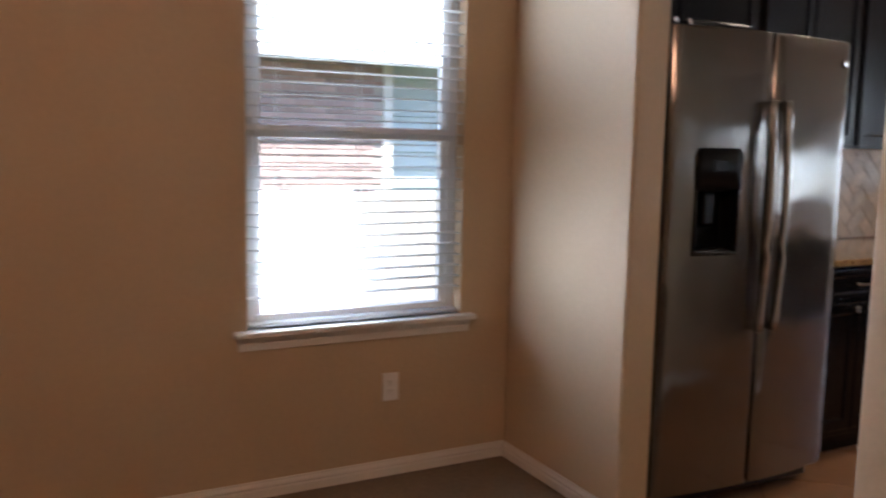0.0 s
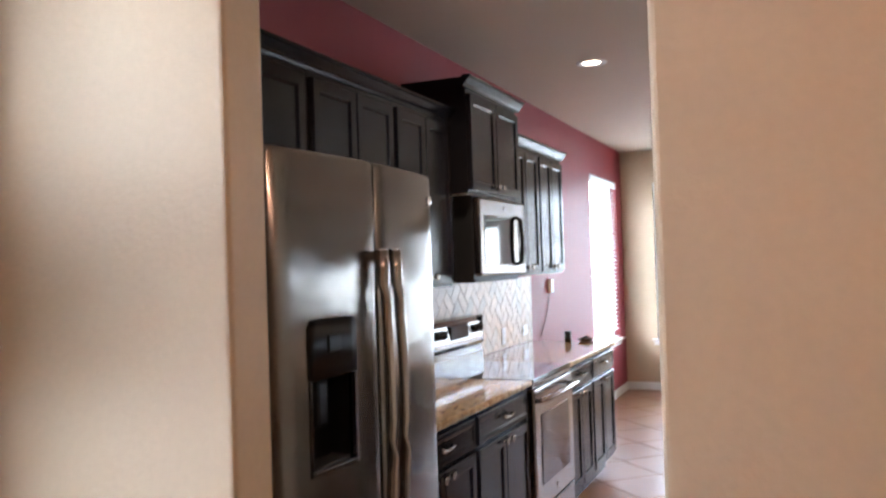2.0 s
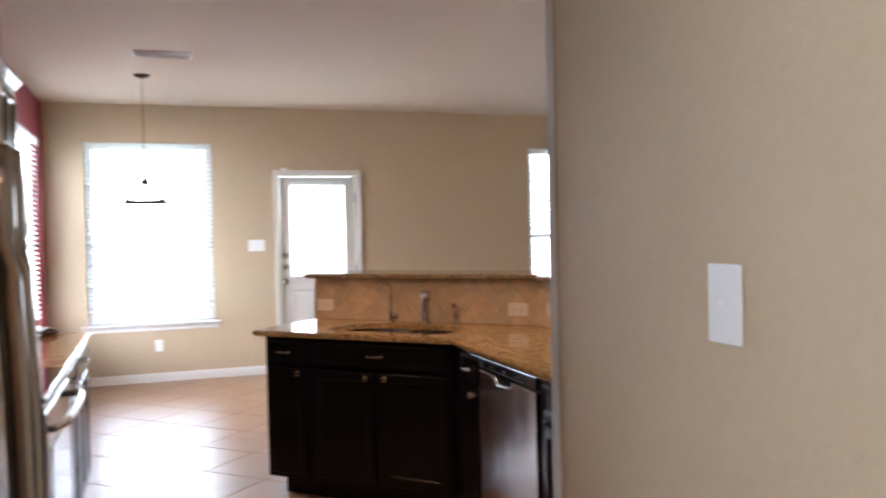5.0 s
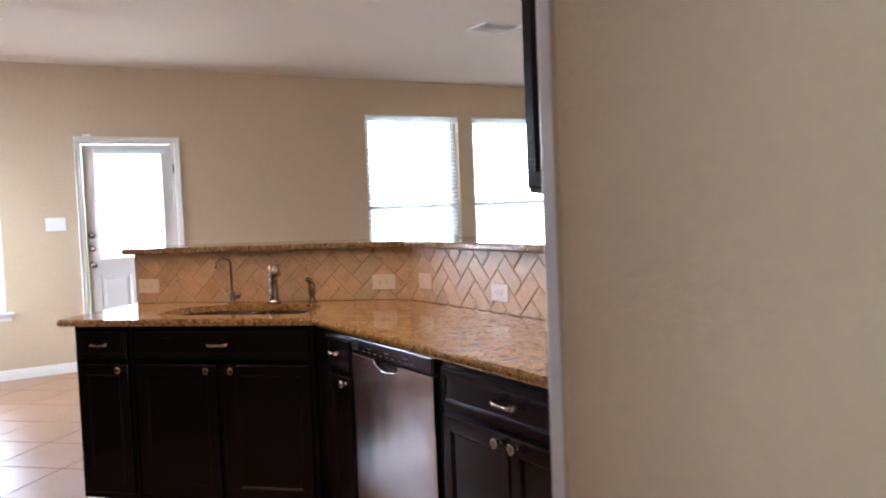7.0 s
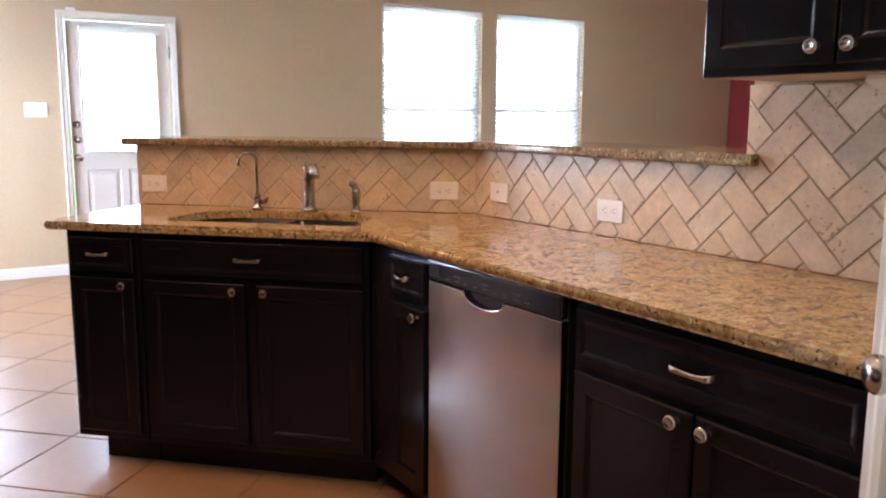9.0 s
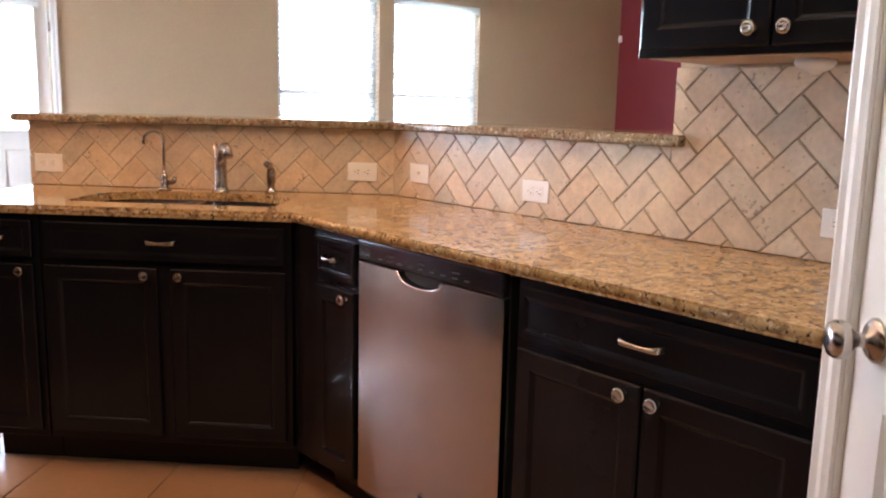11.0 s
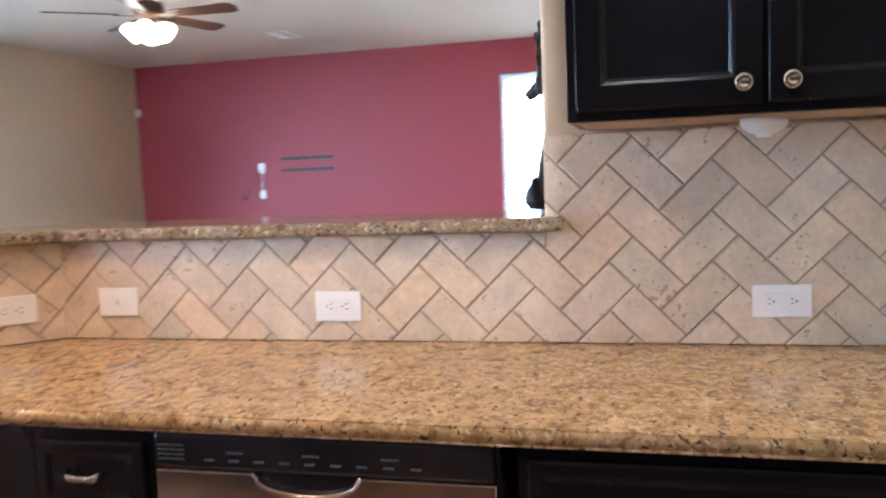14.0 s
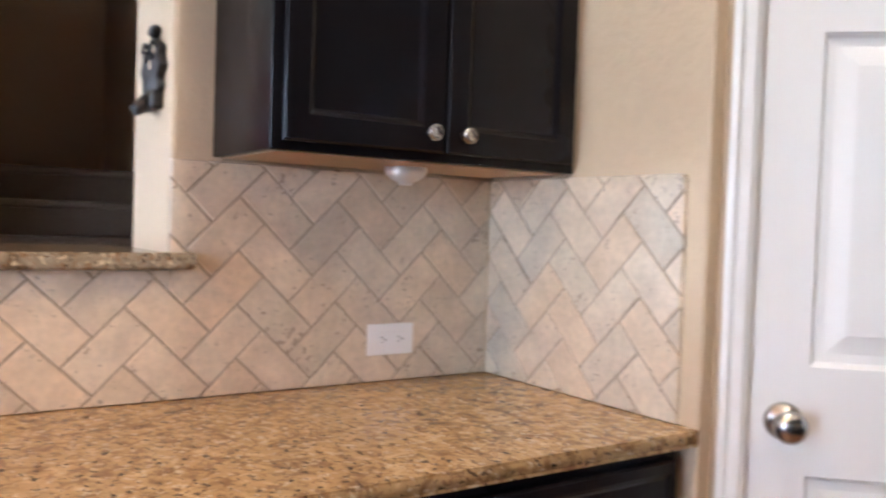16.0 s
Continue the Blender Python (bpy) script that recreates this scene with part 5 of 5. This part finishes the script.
def ceiling_vent(label, x, y, wide, deep):
    v = thing("ceiling_vent", label, "vent", pose(x, y, H), "ceiling vents")
    bm = bmesh.new()
    a, b = wide / 2, deep / 2
    for lo, hi in (((-a, -b), (a, -b + 0.02)), ((-a, b - 0.02), (a, b)), ((-a, -b), (-a + 0.02, b)), ((a - 0.02, -b), (a, b))):
        box(bm, (lo[0], lo[1], -0.009), (hi[0], hi[1], 0.0), 0.003)
    part("frame", bm, WHITEP, v)
    boxpart("backing", (-a + 0.01, -b + 0.01, -0.003), (a - 0.01, b - 0.01, -0.001), VENTG, v, 0.0)
    n = max(3, int((deep - 0.04) / 0.020))
    for i in range(n):
        bm = bmesh.new()
        yy = -b + 0.03 + i * (deep - 0.06) / (n - 1)
        box(bm, (-a + 0.018, -0.009, -0.0008), (a - 0.018, 0.009, 0.0008), 0, 1)
        s = part("slat", bm, WHITEP, v)
        s.matrix_local = pose(0, yy, -0.007, 38 if i < n / 2 else -38, 0, 0)


ceiling_vent("white louvred ceiling vent over the nook", 1.09, 7.93, 0.40, 0.20)
ceiling_vent("white louvred ceiling vent in the living room", 8.93, 7.76, 0.40, 0.22)
ceiling_vent("white louvred ceiling vent above the bar", 4.94, 7.71, 0.36, 0.30)

# made-up flush light in the front room, unseen, added to go with the warm fill
fl = thing("assumed_ceiling_light", "made-up flush ceiling light, unseen, added to go with the fill lamp", "lamp", pose(2.55, 0.10, H))
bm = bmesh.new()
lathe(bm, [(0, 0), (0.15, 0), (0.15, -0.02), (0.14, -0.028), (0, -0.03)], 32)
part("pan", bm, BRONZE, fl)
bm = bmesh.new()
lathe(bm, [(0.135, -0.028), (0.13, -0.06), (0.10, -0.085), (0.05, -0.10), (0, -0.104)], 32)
part("bowl", bm, BULB, fl, "glowing bowl of the made-up ceiling light")

# nook pendant
pn = thing("pendant_light", "bell-shaped clear glass pendant with a dark rim", "lamp", pose(0.935, 8.77, H))
bm = bmesh.new()
lathe(bm, [(0, 0), (0.062, 0), (0.060, -0.012), (0.030, -0.028), (0, -0.030)], 28)
part("canopy", bm, BRONZE, pn)
bm = bmesh.new()
tube(bm, [(0, 0, -0.02), (0, 0, -0.86)], 0.0035, 8)
part("stem", bm, BRONZE, pn)
bm = bmesh.new()
lathe(bm, [(0, -0.825), (0.010, -0.828), (0.024, -0.846), (0.032, -0.862), (0.034, -0.882), (0, -0.884)], 20)
part("cap", bm, BRONZE, pn)
bm = bmesh.new()
lathe(bm, [(0.024, -0.862), (0.050, -0.885), (0.095, -0.930), (0.140, -0.985), (0.168, -1.030), (0.165, -1.030), (0.137, -0.982), (0.092, -0.926), (0.048, -0.880), (0.022, -0.858)], 36)
part("shade", bm, PANE, pn, "clear glass bell shade")
bm = bmesh.new()
lathe(bm, [(0.1665, -1.020), (0.171, -1.020), (0.173, -1.028), (0.171, -1.037), (0.1665, -1.037), (0.1665, -1.020)], 40)
part("rim", bm, BRONZE, pn, "dark metal rim")

# ceiling fan with four lit shades
fan = thing("ceiling_fan", "dark ceiling fan with walnut blades and four lit glass shades", "fan", pose(FAN[0], FAN[1], H + 0.0))
bm = bmesh.new()
lathe(bm, [(0, 0), (0.07, 0), (0.068, -0.03), (0.02, -0.05), (0.015, -0.05), (0.015, -0.12), (0.05, -0.13), (0.105, -0.15), (0.115, -0.19), (0.105, -0.235), (0.06, -0.25), (0.05, -0.28), (0.070, -0.295), (0.065, -0.315), (0, -0.33)], 32)
part("motor", bm, BRONZE, fan)
for k in range(5):
    a = -90 + 72 * k
    bm = bmesh.new()
    pts = [(0.19, -0.045), (0.30, -0.060), (0.64, -0.074), (0.685, -0.058), (0.70, 0.0), (0.685, 0.058), (0.64, 0.074), (0.30, 0.060), (0.19, 0.045)]
    prism(bm, pts, -0.004, 0.004)
    part("blade", bm, WALNUT, fan).matrix_local = pose(0, 0, -0.230, 0, 0, a) @ pose(0, 0, 0, -12, 0, 0)
    bm = bmesh.new()
    box(bm, (0.09, -0.022, -0.006), (0.24, 0.022, 0.000), 0.003)
    part("blade_bracket", bm, BRONZE, fan).matrix_local = pose(0, 0, -0.235, 0, 0, a) @ pose(0, 0, 0, -12, 0, 0)
for k in range(4):
    a = 20 + 90 * k
    bm = bmesh.new()
    lathe(bm, [(0.020, 0.0), (0.034, -0.012), (0.062, -0.040), (0.078, -0.078), (0.076, -0.105), (0.066, -0.118), (0, -0.122)], 24)
    s = part("shade", bm, BULB, fan, "lit frosted glass shade")
    s.matrix_local = pose(0, 0, -0.300, 0, 0, a) @ pose(0.060, 0, 0, 0, -48, 0)

# ---- stairs beyond the bar ----
st = thing("staircase", "straight stairs covered in dark carpet", "stairs", kind="structure")
for i in range(1, 9):
    x0 = 4.77 + 0.25 * (i - 1)
    bm = bmesh.new()
    box(bm, (x0, 3.662, 0.0), (x0 + 0.252, 4.638, 0.19 * i - 0.004), 0.002)
    box(bm, (x0 - 0.022, 3.664, 0.19 * i - 0.045), (x0 + 0.25, 4.636, 0.19 * i), 0.018, 3)
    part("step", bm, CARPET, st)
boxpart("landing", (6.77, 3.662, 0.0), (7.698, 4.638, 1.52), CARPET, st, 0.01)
bm = bmesh.new()
prism(bm, [(4.80, 0.0), (5.80, 0.0), (5.80, 1.12), (4.80, 0.30)], -4.76, -4.645, 0.004, 1, pose(0, 0, 0, 90, 0, 0))
solid("wall_stair_knee", bm, WALL, "sloped tan knee wall under the stair rail", "wall")
hr = thing("stair_handrail", "dark wooden stair handrail on a turned newel", "handrail")
bm = bmesh.new()
tube(bm, [(4.60, 4.73, 1.13), (4.72, 4.725, 1.235), (5.68, 4.715, 2.04), (5.735, 4.70, 2.065), (5.750, 4.66, 2.07), (5.750, 4.62, 2.07), (5.765, 4.595, 2.075), (5.82, 4.585, 2.12), (6.9, 4.585, 2.86)], 0.029, 12)
part("rail", bm, IRON, hr)
bm = bmesh.new()
lathe(bm, [(0, 0), (0.045, 0), (0.045, 0.10), (0.030, 0.13), (0.024, 0.5), (0.032, 0.90), (0.052, 0.99), (0.032, 1.05), (0.048, 1.10), (0.050, 1.125), (0.030, 1.145), (0.028, 1.158), (0.044, 1.172), (0.046, 1.195), (0.036, 1.228), (0.020, 1.252), (0.012, 1.275), (0, 1.282)], 20,
      Matrix.Translation((4.55, 4.735, -0.004)))
part("newel", bm, IRON, hr)
for i in range(9):
    x = 4.86 + 0.10 * i
    bm = bmesh.new()
    z0 = 0.30 + (x - 4.80) * 0.82
    tube(bm, [(x, 4.71, z0 - 0.01), (x, 4.71, 1.25 + (x - 4.72) * 0.823)], 0.007, 6)
    part("baluster", bm, IRON, hr)

# cast metal hook on the wall end by the bar
def leaf_outline(k):
    """Half width of the scalloped backplate at height k, 0 at its foot and 1 at its tip."""
    if k > 0.84:
        return 0.013 * math.sqrt(max(0.0, 1 - ((k - 0.92) / 0.085) ** 2)) + 0.003
    return 0.030 + 0.014 * math.sin(math.pi * min(1.0, k / 0.84)) + 0.0045 * math.sin(k * 21.0) - 0.022 * max(0.0, k - 0.62) / 0.22


hk = thing("wall_ornament", "dark pierced cast metal hook on the wall end", "ornament", pose(3.10, 4.512, 1.552))
levels = [i / 22 for i in range(23)]
outline = [(1.5 * leaf_outline(k), -0.045 + 0.138 * k) for k in levels]
outline += [(-x, z) for x, z in outline[::-1]]
bm = bmesh.new()
prism(bm, outline, -0.016, 0.0, 0.004, 2, pose(0, 0, 0, 90, 0, 0))
plate = part("plate", bm, IRON, hk)
for x, z in ((-0.026, 0.042), (0.026, 0.042), (0.0, 0.014), (0.0, 0.062)):
    bm = bmesh.new()
    lathe(bm, [(0, 0), (0.0095, 0), (0.0095, 0.0008), (0, 0.0010)], 12, Matrix.Translation((x, 0.0160, z)) @ pose(0, 0, 0, -90, 0, 0))
    part("pierced_hole", bm, WALL, plate)
for s_ in (-1, 1):
    bm = bmesh.new()
    tube(bm, [(s_ * (0.030 + 0.017 * math.cos(a)), 0.018, 0.042 + 0.018 * math.sin(a)) for a in [i * math.pi / 6 for i in range(10)]], 0.0035, 8)
    part("scroll", bm, IRON, plate)
bm = bmesh.new()
box(bm, (-0.048, 0.0, -0.075), (0.048, 0.022, -0.038), 0.006, 2)
tube(bm, [(0, 0.015, -0.055), (0, 0.026, -0.064), (0, 0.037, -0.074), (0, 0.047, -0.080)], [0.016, 0.015, 0.013, 0.011], 12)
part("hook", bm, IRON, hk)

# ---- outdoors ----
bm = bmesh.new()
box(bm, (-150, -150, -0.5), (150, 150, -0.30))
solid("ground", bm, GRASS, "mown lawn outside the house", "ground")
nb = thing("neighbour_house", "brick neighbouring house with pale siding", "house", pose(-4.6, 0, -0.3))
bm = bmesh.new()
box(bm, (-6, -4.0, 0), (0, 3.58, 2.5))
part("wall", bm, MORTAR, nb)
bm = bmesh.new()
for k in range(14):
    prism(bm, [(-6.0, 0.18 * k), (-0.15, 0.18 * k), (-0.165, 0.18 * k + 0.176), (-6.0, 0.18 * k + 0.176)], -9.0, -3.58, 0, 1, pose(0, 0, 0, 90, 0, 0))
part("siding", bm, SIDING, nb)
bm = bmesh.new()
prism(bm, [(-7.0, 2.5), (0.40, 2.5), (0.40, 2.56), (-3.2, 4.3), (-7.0, 2.56)], -9.4, 4.4, 0, 1, pose(0, 0, 0, 90, 0, 0))
part("roof", bm, ROOFM, nb)
bm = bmesh.new()
box(bm, (0.40, -4.4, 2.42), (0.43, 9.4, 2.58), 0.004)
part("eave_board", bm, TRIM, nb)
bm = bmesh.new()
box(bm, (0.0, 3.52, 0), (0.03, 3.62, 2.5), 0.004)
part("corner_board", bm, TRIM, nb)
fnc = thing("fence", "sunlit cedar board fence between the houses", "fence", pose(-2.3, 0, -0.3))
data = None
for i in range(42):
    if data is None:
        bm = bmesh.new()
        box(bm, (0, 0, 0.03), (0.02, 0.138, 1.32), 0.004)
        data = mesh_of("board", bm, FENCE)
    ob = new("board", data)
    ob.parent = fnc
    ob.matrix_local = pose(0, -2.0 + 0.142 * i, 0.0)
for z in (0.3, 1.1):
    boxpart("rail", (-0.05, -2.0, z), (0.0, 3.96, z + 0.09), FENCE, fnc, 0.003)


# ---- pieces: tile and brick ----
def clip(poly, a, b, c):
    """The part of a polygon where a*u + b*v <= c."""
    out = []
    for i, p in enumerate(poly):
        q = poly[(i + 1) % len(poly)]
        dp, dq = a * p[0] + b * p[1] - c, a * q[0] + b * q[1] - c
        if dp <= 0:
            out.append(p)
        if (dp < 0) != (dq < 0) and abs(dp - dq) > 1e-12:
            k = dp / (dp - dq)
            out.append((p[0] + k * (q[0] - p[0]), p[1] + k * (q[1] - p[1])))
    return out


def area_of(poly):
    return 0.5 * abs(sum(p[0] * q[1] - q[0] * p[1] for p, q in zip(poly, poly[1:] + poly[:1])))


def tile_piece(poly, thick, mat, parent, name, m):
    """One tile over a clipped outline in local (u, v), with worn, chamfered edges."""
    cu, cv = sum(p[0] for p in poly) / len(poly), sum(p[1] for p in poly) / len(poly)
    size = math.sqrt(area_of(poly))
    k = max(0.3, 1 - 0.005 / max(size, 0.012))
    me = bpy.data.meshes.new(name)
    n = len(poly)
    lift = random.uniform(-0.0007, 0.0007)
    v = [(u, 0, w) for u, w in poly] + [(u, -thick + 0.003, w) for u, w in poly] + [(cu + (u - cu) * k, -thick + lift, cv + (w - cv) * k) for u, w in poly]
    f = [tuple(range(2 * n, 3 * n))]
    for i in range(n):
        j = (i + 1) % n
        f += [(i, j, n + j, n + i), (n + i, n + j, 2 * n + j, 2 * n + i)]
    me.from_pydata(v, [], f)
    me.materials.append(mat)
    ob = new(name, me)
    ob.parent = parent
    ob.matrix_local = m
    return ob


def herringbone(parent, m, regions, u0, v0, W=0.0765, gap=0.0029, thick=0.011, turn=45):
    """Lays 2:1 tiles in a 45 degree herringbone over rectangular regions (ua, ub, va, vb)."""
    c, s = math.cos(radians(turn)), math.sin(radians(turn))
    ua, ub = min(r[0] for r in regions), max(r[1] for r in regions)
    va, vb = min(r[2] for r in regions), max(r[3] for r in regions)
    span = int((ub - ua + vb - va) / W) + 8
    for i in range(-span, span):
        for j in range(-span, span):
            k = (i - j) % 4
            if k == 0:
                q = (i, j, i + 2, j + 1)
            elif k == 3:
                q = (i, j, i + 1, j + 2)
            else:
                continue
            h = gap / 2 / W
            raw = [(q[0] + h, q[1] + h), (q[2] - h, q[1] + h), (q[2] - h, q[3] - h), (q[0] + h, q[3] - h)]
            pts = [(u0 + W * (c * x - s * y), v0 + W * (s * x + c * y)) for x, y in raw]
            # a tile that does not touch the inner corner stays whole
            inner = regions[0]
            crossing = [r for r in regions if r[1] < ub and min(x for x, y in pts) < r[1] and max(y for x, y in pts) > r[3]]
            whole = len(regions) > 1 and not (crossing and max(x for x, y in pts) > inner[1])
            for r in ([(ua, ub, va, inner[3] if crossing else vb)] if whole else regions):
                p = clip(clip(clip(clip(pts, 1, 0, r[1]), -1, 0, -r[0]), 0, 1, r[3]), 0, -1, -r[2])
                if len(p) > 2 and area_of(p) > 3e-5:
                    tile_piece(p, thick, TRAV, parent, "tile", m)


def backsplash(label, m, regions, u0, v0):
    b = thing("backsplash", label, "backsplash", m, kind="structure")
    bm = bmesh.new()
    for r in regions:
        box(bm, (r[0] + (0.005 if r[0] == 0 else 0), -0.0075, r[2]), (r[1] - 0.005, -0.0005, r[3] - 0.003))
    part("grout", bm, GROUT, b)
    herringbone(b, Matrix(), regions, u0, v0)


backsplash("herringbone travertine backsplash behind the counter", face(XT, 5.767, 0, EAST),
           [(0.0, 1.255, 0.916, 1.167), (1.255, 2.012, 0.916, 1.378)], 0.0393, 0.935)
backsplash("herringbone travertine on the wall by the pantry", face(2.989, 3.743, 0, 180), [(0.0, 0.585, 0.916, 1.378)], 0.1628, 0.9258)
e = db(blen, 0)
backsplash("herringbone travertine behind the sink", face(e[0], e[1], 0, DIAG), [(0.0, blen - 0.006, 0.916, 1.167)], 0.1663, 0.878)
backsplash("herringbone travertine behind the range", face(0, 3.262, 0, WEST), [(0.0, 3.485, 0.917, 1.40)], 0.02, 0.93)

# floor tile on the diagonal
FT = 0.455
fdata = {}
c45 = S2 * FT
for i in range(-12, 40):
    for j in range(-28, 28):
        raw = [(i + 0.006, j + 0.006), (i + 0.994, j + 0.006), (i + 0.994, j + 0.994), (i + 0.006, j + 0.994)]
        pts = [(0.62 + c45 * (x - y), 2.42 + c45 * (x + y)) for x, y in raw]
        p = clip(clip(clip(clip(pts, 1, 0, 4.395), -1, 0, 0.0), 0, 1, YF), 0, -1, -2.205)
        if len(p) < 3 or area_of(p) < 1e-3:
            continue
        me = bpy.data.meshes.new("floor_tile")
        n = len(p)
        cu, cv = sum(a[0] for a in p) / n, sum(a[1] for a in p) / n
        v = [(x, y, -0.006) for x, y in p] + [(x, y, -0.0018) for x, y in p] + [(cu + (x - cu) * 0.988, cv + (y - cv) * 0.988, 0) for x, y in p]
        f = [tuple(range(2 * n, 3 * n))]
        for a in range(n):
            b = (a + 1) % n
            f += [(a, b, n + b, n + a), (n + a, n + b, 2 * n + b, 2 * n + a)]
        me.from_pydata(v, [], f)
        me.materials.append(FTILE)
        ob = new("floor_tile", me)
        ob.parent = FLOOR

# bricks of the neighbouring wall that faces the dining window
bm = bmesh.new()
box(bm, (0, 0, 0), (0.012, 0.190, 0.057), 0.003)
bdata = mesh_of("brick", bm, BRICK)
nwall = [o for o in nb.children if o.name.startswith("wall")][0]
count = 0
for r in range(15, 37):
    for i in range(13):
        ob = new("brick", bdata)
        ob.parent = nwall
        ob.matrix_local = pose(0.0, 0.83 + 0.2 * i + (0.1 if r % 2 else 0.0), 0.03 + 0.067 * r)
